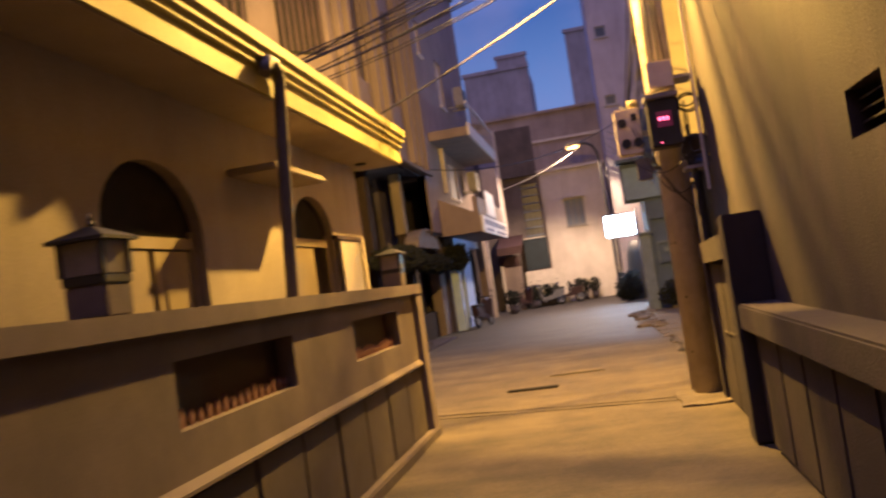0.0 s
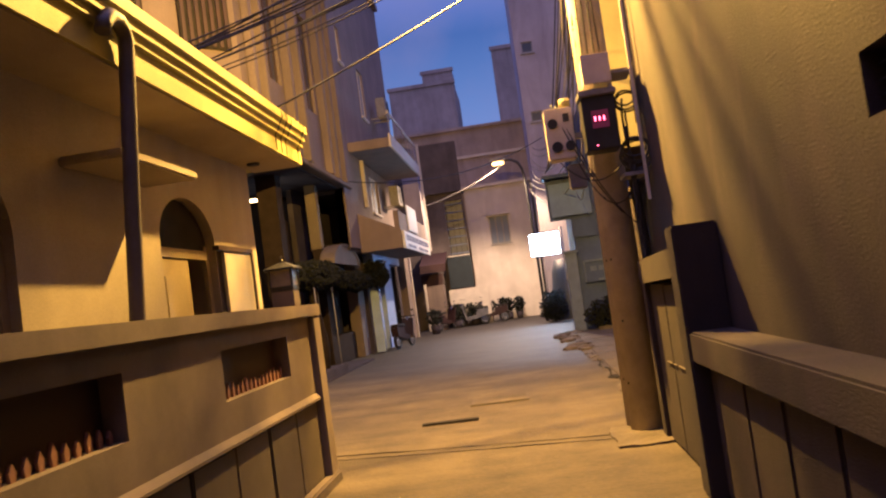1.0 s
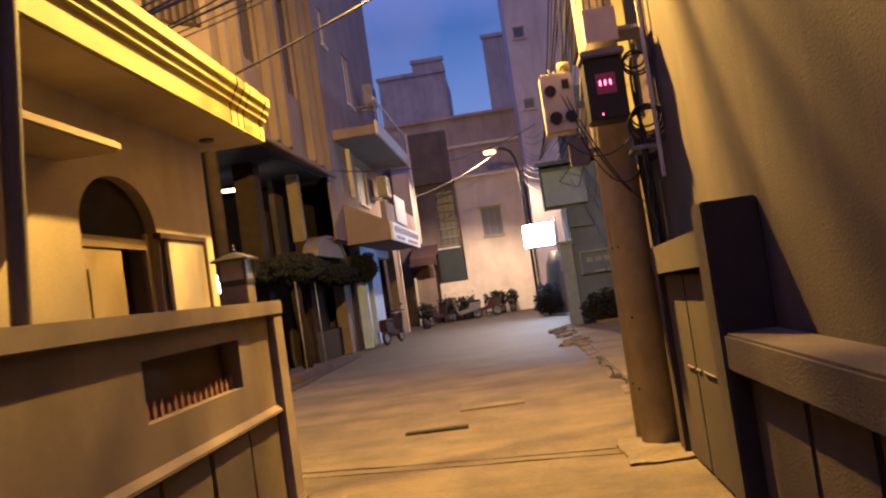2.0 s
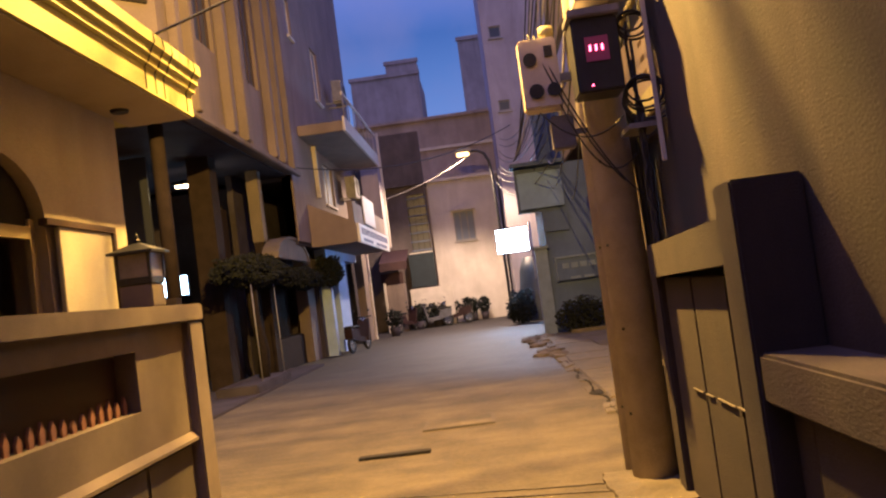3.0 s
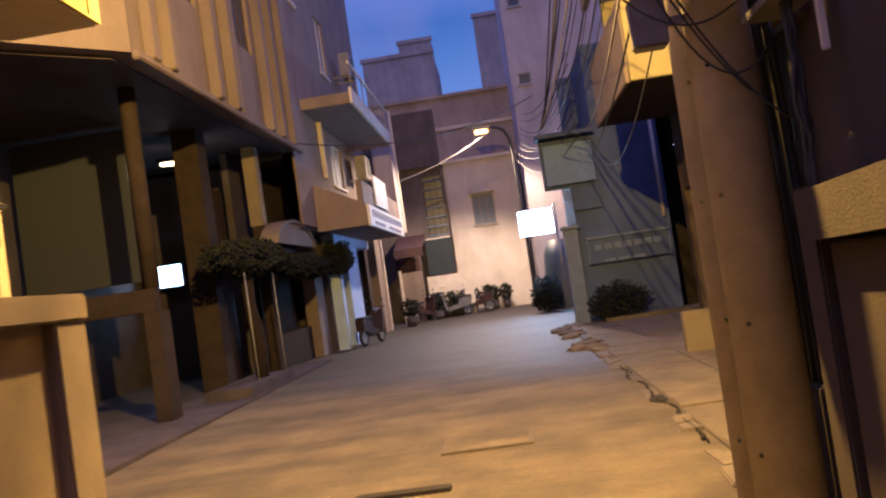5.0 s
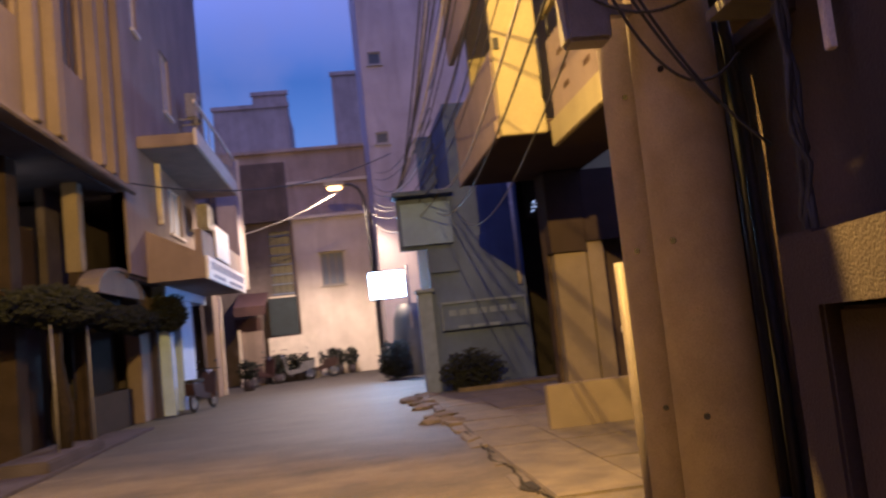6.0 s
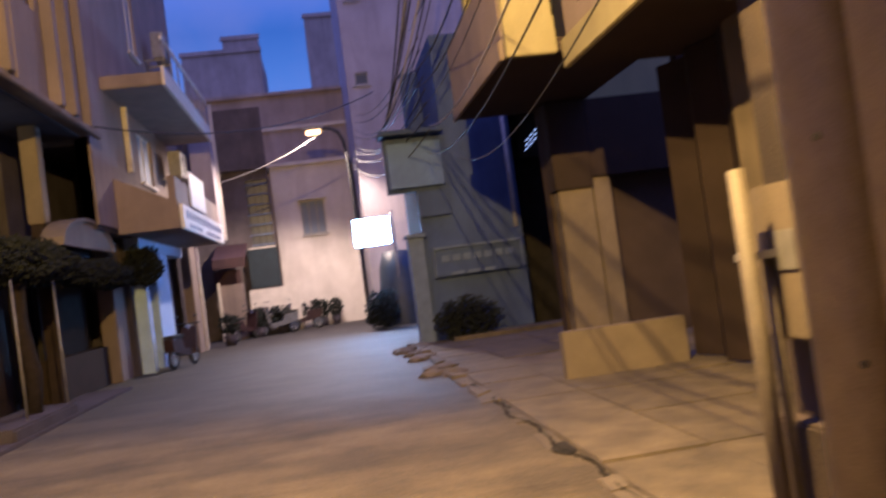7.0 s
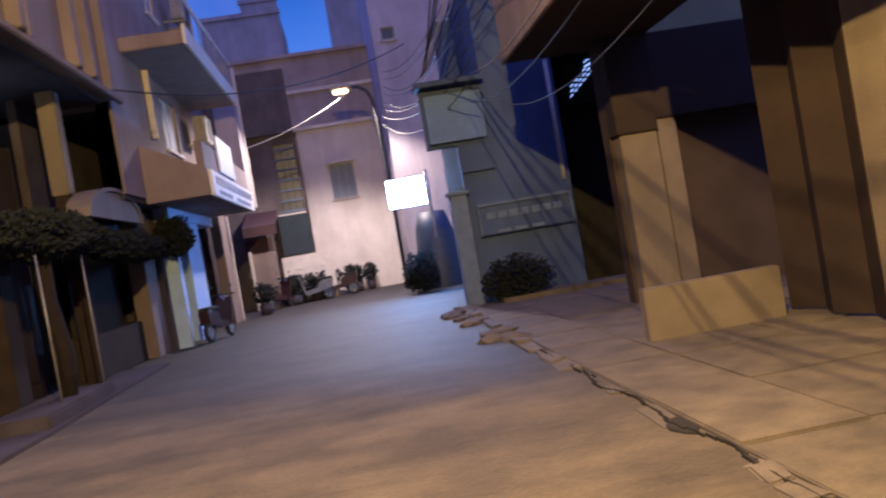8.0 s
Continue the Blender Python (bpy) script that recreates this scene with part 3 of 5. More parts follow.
# slanted bay window next to the corner
dirv = Vector((XF - -8.6, 16.2 - 12.2, 0)).normalized()
nor = Vector((dirv.y, -dirv.x, 0))
for s0, s1 in ((0.15, 1.15), (1.8, 3.0)):
    p = Vector((XF, 16.2, 0)) - dirv * s0
    q = Vector((XF, 16.2, 0)) - dirv * s1
    bm = bmesh.new()
    prism(bm, [tuple((p + nor * 0.0).xy), tuple((q).xy), tuple((q + nor * 0.06).xy), tuple((p + nor * 0.06).xy)], "z", 6.72, 9.4)
    win = part("window", bm, DARKGAP, fin, "dark window behind vertical slats")
    for k in range(7):
        c = p.lerp(q, (k + 0.5) / 7) + nor * 0.06
        e = dirv * 0.035
        bm = bmesh.new()
        prism(bm, [tuple((c - e).xy), tuple((c + e).xy), tuple((c + e + nor * 0.03).xy), tuple((c - e + nor * 0.03).xy)], "z", 6.76, 9.36)
        part("slat", bm, SHUTTER, win)
# carport, with its shade put into the wall and floor colours
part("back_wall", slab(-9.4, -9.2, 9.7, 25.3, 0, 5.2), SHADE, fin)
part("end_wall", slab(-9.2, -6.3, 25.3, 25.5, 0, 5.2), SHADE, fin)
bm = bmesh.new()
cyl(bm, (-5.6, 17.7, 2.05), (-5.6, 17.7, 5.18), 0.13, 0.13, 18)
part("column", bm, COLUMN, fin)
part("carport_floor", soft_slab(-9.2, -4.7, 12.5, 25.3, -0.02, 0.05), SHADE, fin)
part("pier", soft_slab(-5.7, -5.45, 17.5, 17.9, 0.05, 1.7), COLUMN, fin)
part("low_beam", soft_slab(-8.9, -5.5, 17.5, 17.75, 1.7, 2.05), COLUMN, fin)
part("glazing", slab(-8.9, -6.75, 19.9, 19.95, 2.3, 5.1), GLASS, fin)
# one pier, its lit top and shaded foot painted as two colours
part("pier", soft_slab(-5.75, -5.45, 23.6, 23.9, 3.35, 5.16), BUFF, fin)
part("pier", soft_slab(-5.72, -5.48, 23.62, 23.88, 0, 3.35), COLUMN, fin)
part("pier", soft_slab(-6.3, -5.8, 21.0, 21.5, 0, 5.16), COLUMN, fin)
part("panel_door", soft_slab(-6.38, -6.31, 21.55, 23.58, 0.05, 4.25, r=0.01), STEELDOOR, fin, "dark brown panelled carport door")
for y0, y1 in ((21.7, 22.5), (22.65, 23.45)):
    for z0, z1 in ((0.3, 1.9), (2.15, 4.05)):
        part("door_panel", soft_slab(-6.312, -6.29, y0, y1, z0, z1, r=0.008), STEELDOOR, fin)
part("door_frame", slab(-5.75, -5.68, 24.0, 24.08, 0.7, 2.65), TRIM, fin)
part("doorway", slab(-6.0, -5.9, 24.1, 27.0, 0.8, 2.65), DARKGAP, fin)
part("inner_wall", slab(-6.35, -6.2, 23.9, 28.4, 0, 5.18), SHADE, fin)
part("dado", soft_slab(-6.0, -5.6, 24.0, 28.3, 0, 0.85), COLUMN, fin)
part("pier", soft_slab(-5.7, -5.35, 27.3, 28.5, 0, 3.2), FINWALL, fin)
bm = bmesh.new()
arc = [math.pi * i / 12 for i in range(13)]
shell = [(24.85 - 1.75 * math.cos(a), 2.88 + 0.60 * math.sin(a)) for a in arc] + [(24.85 - 1.65 * math.cos(a), 2.88 + 0.53 * math.sin(a)) for a in arc[::-1]]
prism(bm, shell, "x", -5.44, -5.02)
hood = part("arched_hood", bm, BUFF, fin, "cream curved hood over the entrance")
bm = bmesh.new()
prism(bm, [(24.85 - 1.64 * math.cos(a), 2.88 + 0.52 * math.sin(a)) for a in arc], "x", -5.14, -5.06)
part("hood_face", bm, BUFF, hood)
part("infill", slab(-5.9, -5.46, 23.95, 26.3, 2.60, 2.95), SHADE, fin)

pl = thing("porch_lamp", (-6.62, 21.7, 4.55), "small lit wall lamp under the carport", "lamp")
part("arm", rod((-6.62, 21.95, 4.78), (-6.62, 21.6, 4.78), 0.03), BLACKMETAL, pl)
part("shade", soft_slab(-6.85, -6.4, 21.5, 21.75, 4.70, 4.78), BLACKMETAL, pl)
part("bulb", rod((-6.8, 21.62, 4.68), (-6.45, 21.62, 4.66), 0.04), PORCHGLOW, pl)

sg = thing("lightbox_sign", (-8.4, 24.8, 2.3), "small glowing bluish-white lightbox on the carport wall", "sign")
part("case", soft_slab(-8.93, -7.95, 24.86, 25.0, 2.32, 2.88), GREYMETAL, sg)
part("face", slab(-8.90, -7.98, 24.84, 24.858, 2.35, 2.85), SMALLSIGN, sg)
part("bracket", slab(-8.5, -8.4, 25.0, 25.3, 2.5, 2.7), GREYMETAL, sg)

# ---- the tan building with balconies ----
tan = thing("apartment_building", (-5.5, 31, 0), "tan rendered building with balconies, window units and a shop sign", "building")
XT = -4.95
WT = ((29.9, 31.6, 4.85, 6.2), (30.2, 31.3, 8.4, 10.2), (27.0, 27.6, 9.6, 10.8))
bm = bmesh.new()
holed_wall(bm, "x", XT - 0.3, XT, 25.3, 37.2, 3.4, 14.6, WT)
part("wall", bm, TANWALL, tan)
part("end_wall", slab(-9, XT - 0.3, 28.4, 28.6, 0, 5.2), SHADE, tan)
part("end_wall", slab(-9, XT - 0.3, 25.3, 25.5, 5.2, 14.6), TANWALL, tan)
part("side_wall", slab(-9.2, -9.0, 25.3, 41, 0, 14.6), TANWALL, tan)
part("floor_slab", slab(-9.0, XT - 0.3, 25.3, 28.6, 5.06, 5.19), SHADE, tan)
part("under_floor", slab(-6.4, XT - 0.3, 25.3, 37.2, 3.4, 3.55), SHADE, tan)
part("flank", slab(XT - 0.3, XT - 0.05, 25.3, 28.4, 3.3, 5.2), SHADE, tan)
part("roof", slab(-9.0, XT + 0.15, 25.3, 37.2, 14.6, 14.85), TANWALL, tan)
for w in WT:
    window(tan, "x", XT, 1, *w, frame_mat=TRIM, pane_mat=GLASSBLUE, bars=1, depth=0.12)
part("window_surround", soft_slab(XT, XT + 0.12, 28.45, 28.6, 4.9, 6.6), TRIM, tan)
for z, y0, y1 in ((6.5, 26.7, 34.1),):
    bal = part("balcony", soft_slab(XT, -3.62, y0, y1, z, z + 0.3, r=0.02), TANWALL, tan)
    part("fascia", soft_slab(-3.62, -3.55, y0, y1, z - 0.02, z + 0.42, r=0.01), TRIM, bal)
    part("handrail", soft_slab(-3.64, -3.58, y0 + 0.4, y1, z + 1.14, z + 1.24, r=0.01), TRIM, bal)
    for k in range(8):
        y = y0 + 0.5 + k * (y1 - y0 - 0.6) / 7
        part("baluster", rod((-3.61, y, z + 0.42), (-3.61, y, z + 1.14), 0.018, 8), GREYMETAL, bal)
part("lower_floor", soft_slab(XT, -3.65, 26.9, 34.2, 3.3, 3.5), TANWALL, tan)
part("parapet", soft_slab(-3.85, -3.68, 27.06, 34.2, 3.5, 4.5), TANWALL, tan)
bm = bmesh.new()
prism(bm, [(XT - 0.02, 3.28), (-3.64, 3.28), (-3.64, 3.86), (XT - 0.02, 4.55)], "y", 26.88, 27.05)
part("parapet_end", bm, TANWALL, tan)
part("blind", soft_slab(-3.66, -3.62, 28.9, 31.3, 3.95, 4.85), SIGNWHITE, tan, "pale roller blind")
sgn = part("shop_sign", soft_slab(-3.62, -3.54, 26.9, 33.9, 3.25, 3.82), SIGNWHITE, tan, "white shop sign with a dark illegible line")
for z0, z1, y0, y1, n in ((3.52, 3.72, 27.3, 33.6, 14), (3.32, 3.42, 27.6, 29.6, 5), (3.32, 3.42, 30.3, 33.2, 7)):
    for k in range(n):
        a = y0 + k * (y1 - y0) / n
        part("bar", slab(-3.538, -3.533, a, a + 0.72 * (y1 - y0) / n, z0, z1), BLUEINK, sgn)
part("tall_screen", soft_slab(-4.6, -3.9, 36.2, 37.3, 3.6, 8.3), GREYWALL, tan)
part("screen_trim", soft_slab(-3.9, -3.83, 37.15, 37.35, 3.6, 8.4), TRIM, tan)
# ground floor
part("shop_wall", slab(-5.5, -5.3, 28.3, 37.2, 0, 3.4), SHADE, tan)
bm = bmesh.new()
box(bm, -5.3, -4.9, 28.4, 34.2, 3.02, 3.4)
box(bm, -5.2, -4.9, 28.6, 28.95, 0, 3.02)
box(bm, -5.2, -4.95, 30.2, 32.0, 0, 3.02)
part("portal", bm, PALEBLUE, tan, "pale shop portal with bluish light put into its paint")
part("pier", soft_slab(-5.0, -4.7, 34.3, 35.6, 0, 3.35), TANWALL, tan)
part("pier_edge", soft_slab(-4.7, -4.62, 35.4, 35.6, 0, 3.35), TRIM, tan)


def window_unit(x, y, z):
    ac = thing("air_conditioner", (x, y, z), "grey outdoor air-conditioning unit on the facade", "air conditioner", "units on the facade")
    part("case", soft_slab(x - 0.35, x, y - 0.5, y + 0.5, z, z + 0.75, r=0.02), GREYMETAL, ac)
    bm = bmesh.new()
    cyl(bm, (x, y + 0.1, z + 0.38), (x + 0.02, y + 0.1, z + 0.38), 0.3, 0.3, 20)
    part("grille", bm, BLACKMETAL, ac)
    for s in (-0.35, 0.35):
        part("bracket", slab(x - 0.62, x, y + s - 0.02, y + s + 0.02, z - 0.05, z), GREYMETAL, ac)


window_unit(-4.33, 33.0, 5.3)
window_unit(-4.33, 32.6, 8.7)

# ---- the buildings at the end of the lane ----
end = thing("building", (-1.5, 44, 0), "brown old wall with a white annex closing the lane", "building")
bm = bmesh.new()
box(bm, -9, 1.1, 43.3, 43.6, 0, 9.9)
part("wall", bm, FARWALL, end)
part("coping", soft_slab(-9, 1.15, 43.15, 43.7, 9.9, 10.05), FARWALL, end)
part("band", soft_slab(-9, 1.1, 43.2, 43.3, 8.4, 8.55), TRIM, end)
bm = bmesh.new()
holed_wall(bm, "y", 42.0, 42.25, -2.35, 0.95, 0, 6.65, ((-1.3, -0.33, 3.75, 5.15),))
part("annex_wall", bm, WHITEWALL, end, "white painted annex front")
part("annex_side", slab(-2.35, -2.15, 42.25, 43.3, 0, 6.65), WHITEWALL, end)
part("annex_roof", soft_slab(-2.5, 1.0, 41.85, 43.3, 6.65, 6.8), WHITEWALL, end)
window(end, "y", 42.0, -1, -1.3, -0.33, 3.75, 5.15, frame_mat=GREYMETAL, pane_mat=GLASSBLUE, bars=2, depth=0.1)
part("window_hood", soft_slab(-1.4, -0.23, 41.8, 42.0, 5.17, 5.25), TRIM, end)
# side building between the tan house and the annex
shop = thing("building", (-4.2, 40, 0), "dim shop house with a red awning and barred window", "building")
bm = bmesh.new()
holed_wall(bm, "y", 41.0, 41.25, -6.0, -2.4, 0, 9.0, ((-3.3, -2.45, 3.4, 6.1),))
part("wall", bm, DIMWALL, shop)
grid = part("window_grille", slab(-3.3, -2.45, 41.12, 41.16, 3.4, 6.1), GLASS, shop, "dark window behind bars")
for k in range(7):
    z = 3.5 + k * 0.4
    part("bar", slab(-3.34, -2.41, 40.96, 40.99, z, z + 0.045), DIMBLUE, grid)
for k in range(4):
    x = -3.27 + k * 0.26
    part("bar", slab(x, x + 0.035, 40.99, 41.0, 3.4, 6.1), BLACKMETAL, grid)
part("shelf", soft_slab(-3.45, -2.4, 40.66, 40.95, 3.36, 3.42), TRIM, shop)
part("hanging_cloth", soft_slab(-4.75, -3.75, 39.6, 39.66, 2.1, 2.62, r=0.02), AWNING, shop)
part("cornice_board", soft_slab(-4.6, -2.4, 40.7, 41.0, 6.5, 6.62), DIMWALL, shop)
bm = bmesh.new()
prism(bm, [(39.2, 3.0), (40.98, 3.6), (40.98, 3.66), (39.2, 3.06)], "x", -4.7, -3.5)
part("awning", bm, AWNING, shop)
part("awning_valance", slab(-4.7, -3.5, 39.17, 39.21, 2.7, 3.06), AWNING, shop)
part("netting", slab(-3.5, -2.35, 40.6, 40.72, 1.85, 3.35), GREENNET, shop)
part("low_wall", soft_slab(-3.6, -1.7, 40.4, 40.6, 0, 1.78), TRIM, shop)
part("kiosk", soft_slab(-4.6, -3.75, 39.6, 40.3, 0, 2.1), TANWALL, shop)
part("kiosk_trim", soft_slab(-4.66, -4.56, 39.5, 39.6, 0, 2.2), TRIM, shop)
# tower on the skyline
for x0, x1, y0, y1, z1, nm in ((-7.5, -2.9, 58, 64, 16.2, "stepped"), (-5.2, -3.0, 60, 62, 17.6, "upper"), (0.0, 1.9, 60, 66, 18.6, "slab")):
    tw = thing("tower_block", ((x0 + x1) / 2, (y0 + y1) / 2, 0), "dark apartment tower against the dusk sky", "building", "far towers")
    part("wall", slab(x0, x1, y0, y1, 0, z1), FARWALL, tw)
    part("parapet", slab(x0 - 0.1, x1 + 0.1, y0 - 0.1, y0 + 0.2, z1, z1 + 0.25), FARWALL, tw)

# ---- right side: tall grey building ----
tall = thing("building", (4, 38, 0), "tall grey-violet rendered building with small windows", "building")
WR = ((1.35, 1.85, 11.9, 12.4), (1.35, 1.85, 8.75, 9.2))
bm = bmesh.new()
holed_wall(bm, "y", 38.0, 38.3, 1.05, 8, 0, 17, WR)
part("wall", bm, GREYWALL, tall)
part("side_wall", slab(1.05, 1.3, 38.3, 44, 0, 17), GREYWALL, tall)
part("roof", slab(1.05, 8, 38, 44, 17, 17.2), GREYWALL, tall)
for w in WR:
    window(tall, "y", 38.0, -1, *w, frame_mat=GREYMETAL, bars=0, depth=0.12)

# ---- dark house with a sign board, blue haze put into its paint ----
dark = thing("house", (4, 26, 0), "unlit house front with blue haze painted in, a pale panel and a framed board", "house")
bm = bmesh.new()
holed_wall(bm, "y", 25.7, 25.95, 2.32, 9, 0, 6.6, ((3.85, 4.95, 0.1, 4.9),))
box(bm, 1.0, 2.32, 25.7, 25.95, 3.34, 4.55)
box(bm, 1.62, 2.32, 25.7, 25.95, 0, 3.34)
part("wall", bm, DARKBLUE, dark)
# the side wall's shade is in its colour
part("side_wall", slab(1.62, 1.87, 25.95, 28.5, 0, 4.55), COLUMN, dark, "side wall with deep shade put into its dark colour")
part("gate_pier", soft_slab(1.27, 1.60, 25.5, 25.94, 0, 2.32, r=0.02), DIMBLUE, dark)
part("gate_cap", soft_slab(1.22, 1.65, 25.44, 25.98, 2.32, 2.40, r=0.015), DIMBLUE, dark)
part("upper_side", slab(2.32, 2.55, 25.95, 28.5, 4.55, 6.6), DARKBLUE, dark)
part("upper_panel", soft_slab(1.06, 2.24, 25.55, 25.68, 3.42, 4.4), PANELBLUE, dark, "pale panel under a canopy")
part("canopy", soft_slab(0.9, 2.3, 25.3, 25.96, 4.556, 4.66), DARKBLUE, dark)
part("lower_panel", soft_slab(1.6, 2.3, 25.6, 25.68, 2.75, 3.3), DARKBLUE, dark)
brd = part("board", soft_slab(1.8, 3.72, 25.55, 25.66, 1.4, 2.0), DARKBLUE, dark)
part("board_top", slab(1.77, 3.75, 25.5, 25.66, 2.0, 2.05), DIMBLUE, brd)
part("board_side", slab(1.77, 1.8, 25.5, 25.66, 1.4, 2.0), DIMBLUE, brd)
part("board_side", slab(3.72, 3.75, 25.5, 25.66, 1.4, 2.0), DIMBLUE, brd)
for z, x0, x1, n in ((1.72, 1.95, 3.6, 7), (1.42, 2.14, 3.2, 3)):
    for k in range(n):
        a = x0 + k * (x1 - x0) / n
        part("bar", slab(a, a + 0.75 * (x1 - x0) / n, 25.53, 25.548, z, z + (0.14 if n > 4 else 0.07)), DIMBLUE, brd)
part("pipe", rod((3.70, 25.6, 2.3), (3.70, 25.6, 4.8), 0.045), PALECABLE, dark)
part("recess", slab(3.6, 9.0, 27.0, 27.1, 0, 6.2), DARKGAP, dark)
part("roof", slab(2.32, 9.0, 25.7, 28.5, 6.6, 6.75), DARKBLUE, dark)
part("back_wall", slab(1.87, 9.0, 28.3, 28.5, 0, 6.6), DARKBLUE, dark)
grille = part("vent_grille", slab(4.2, 5.2, 26.44, 26.5, 3.9, 5.1), DARKGAP, dark, "ventilation grille with faint light behind")
for i in range(6):
    for j in range(6):
        x, z = 4.36 + 0.11 * i + 0.02 * j, 4.06 + 0.10 * i + 0.11 * j - 0.05 * (j > 3) * i
        if (j == 3) or (j > 3 and i < 3) or z > 5.0:
            continue
        bm = bmesh.new()
        prism(bm, [(x, z), (x + 0.075, z + 0.05), (x + 0.075, z + 0.072), (x, z + 0.022)], "y", 26.425, 26.44)
        part("slot", bm, PALEGLOW, grille)
part("step", soft_slab(1.9, 5.0, 24.9, 25.68, 0, 0.12), PAVE, dark)

# lightbox on a post in the lane, and the street lamp behind
sb = thing("lightbox_sign", (1.75, 34.2, 0), "brightly lit white lightbox sign on a post", "sign")
part("post", rod((1.72, 34.3, 0), (1.72, 34.3, 3.7), 0.05, 12), GREYMETAL, sb)
part("case", soft_slab(0.42, 1.61, 34.02, 34.3, 2.62, 3.52), GREYMETAL, sb)
part("face", slab(0.45, 1.58, 33.995, 34.015, 2.65, 3.49), SIGNGLOW, sb)

sl = thing("street_lamp", (0.55, 36.9, 0), "lit street lamp with a curved arm on a thin pole", "street lamp")
bm = bmesh.new()
tube(bm, [(0.72, 36.8, 0), (0.72, 36.8, 3), (0.66, 36.8, 6.0), (0.6, 36.75, 6.55), (0.45, 36.7, 6.85), (0.2, 36.65, 7.0), (-0.1, 36.6, 7.02)], 0.06, 10)
part("pole", bm, BLACKMETAL, sl)
part("head", soft_slab(-0.75, -0.05, 36.42, 36.72, 6.98, 7.12, r=0.03), GREYMETAL, sl)
part("bulb", soft_slab(-0.66, -0.15, 36.44, 36.70, 6.84, 6.975, r=0.04), FARGLOW, sl)

# covered stall below the lightbox
st = thing("covered_stall", (1.6, 34.6, 0), "stall wrapped in a dark tarpaulin", "stall")
bm = bmesh.new()
rows = []
for z, w in ((0, 1.0), (0.5, 1.05), (1.3, 0.9), (1.9, 0.75), (2.4, 0.55)):
    rows.append([bm.verts.new((1.75 + w * 0.75 * math.cos(a) * (1 + 0.12 * noise.noise(Vector((a * 2, z * 2, 1)))), 34.9 + w * 0.8 * math.sin(a) * (1 + 0.12 * noise.noise(Vector((a * 2, z * 2, 5)))), z)) for a in [2 * math.pi * k / 20 for k in range(20)]])
for u, w in zip(rows, rows[1:]):
    for k in range(20):
        bm.faces.new((u[k], u[(k + 1) % 20], w[(k + 1) % 20], w[k])).smooth = True
bm.faces.new(rows[-1])
part("cover", bm, TARP, st)

# ---- right: cream building with balconies ----
bal = thing("apartment_building", (4, 17, 0), "cream building with projecting balconies over the pavement", "building")
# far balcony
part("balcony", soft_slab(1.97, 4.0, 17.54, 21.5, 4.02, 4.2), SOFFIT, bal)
part("balcony_end", soft_slab(1.96, 2.6, 17.5, 17.62, 4.0, 9.0, r=0.01), CREAM, bal)
part("vent", slab(1.975, 2.05, 17.47, 17.5, 5.2, 5.36), BLACKMETAL, bal)
part("drain_pipe", rod((2.58, 17.44, 4.45), (2.58, 17.44, 5.3), 0.022, 8), BLACKMETAL, bal)
part("balcony_front", soft_slab(1.94, 2.06, 17.63, 21.5, 4.2, 5.25), TANWALL, bal)
part("balcony_upper", soft_slab(1.94, 2.06, 17.63, 21.5, 6.3, 9.0), TANWALL, bal)
part("balcony_edge", soft_slab(1.9, 1.96, 17.63, 21.5, 4.0, 4.24), TANWALL, bal)
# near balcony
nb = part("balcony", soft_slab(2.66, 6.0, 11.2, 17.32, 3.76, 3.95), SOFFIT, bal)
part("fascia", soft_slab(2.6, 2.68, 11.2, 17.34, 3.75, 4.1, r=0.012), CREAM, nb)
part("front", soft_slab(2.66, 2.76, 11.2, 17.30, 4.1, 5.2), TANWALL, nb)
for y in (16.6, 15.7, 14.8, 13.9, 13.0):
    for k in range(3):
        part("slot", slab(2.655, 2.662, y - 0.16 + 0.06 * k, y + 0.1 + 0.06 * k, 4.35 + 0.24 * k, 4.42 + 0.24 * k), DARKWOOD, nb)
part("handrail", soft_slab(2.6, 2.7, 11.2, 17.3, 5.5, 5.58), CREAM, nb)
for k in range(8):
    y = 11.5 + k * 0.8
    part("baluster", rod((2.65, y, 5.2), (2.65, y, 5.5), 0.02, 8), BLACKMETAL, nb)
part("upper_wall", slab(3.6, 3.9, 11.2, 22, 4.2, 12), CREAM, bal)
part("upper_wall", slab(3.9, 8.0, 22, 22.3, 0, 12), CREAM, bal)
part("far_wall", slab(2.3, 3.6, 21.3, 21.5, 4.2, 12), CREAM, bal)
# ground floor recess, its shade put into the wall colour
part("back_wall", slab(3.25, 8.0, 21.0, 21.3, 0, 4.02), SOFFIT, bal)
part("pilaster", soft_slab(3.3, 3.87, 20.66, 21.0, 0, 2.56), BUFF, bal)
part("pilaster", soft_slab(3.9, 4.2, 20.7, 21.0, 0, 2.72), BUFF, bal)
# dark blocks added over the pilasters in place of the balcony's shadow
part("shadow_block", soft_slab(3.25, 3.88, 20.6, 21.0, 2.56, 4.0), STEELDOOR, bal)
part("shadow_block", soft_slab(3.885, 6.5, 20.65, 21.0, 2.72, 4.0), STEELDOOR, bal)
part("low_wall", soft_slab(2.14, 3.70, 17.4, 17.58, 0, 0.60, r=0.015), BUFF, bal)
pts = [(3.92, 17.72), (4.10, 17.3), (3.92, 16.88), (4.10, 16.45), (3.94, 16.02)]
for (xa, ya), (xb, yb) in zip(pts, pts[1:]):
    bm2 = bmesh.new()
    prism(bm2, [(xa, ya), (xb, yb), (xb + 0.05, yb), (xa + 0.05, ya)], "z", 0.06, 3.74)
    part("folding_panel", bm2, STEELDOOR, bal)
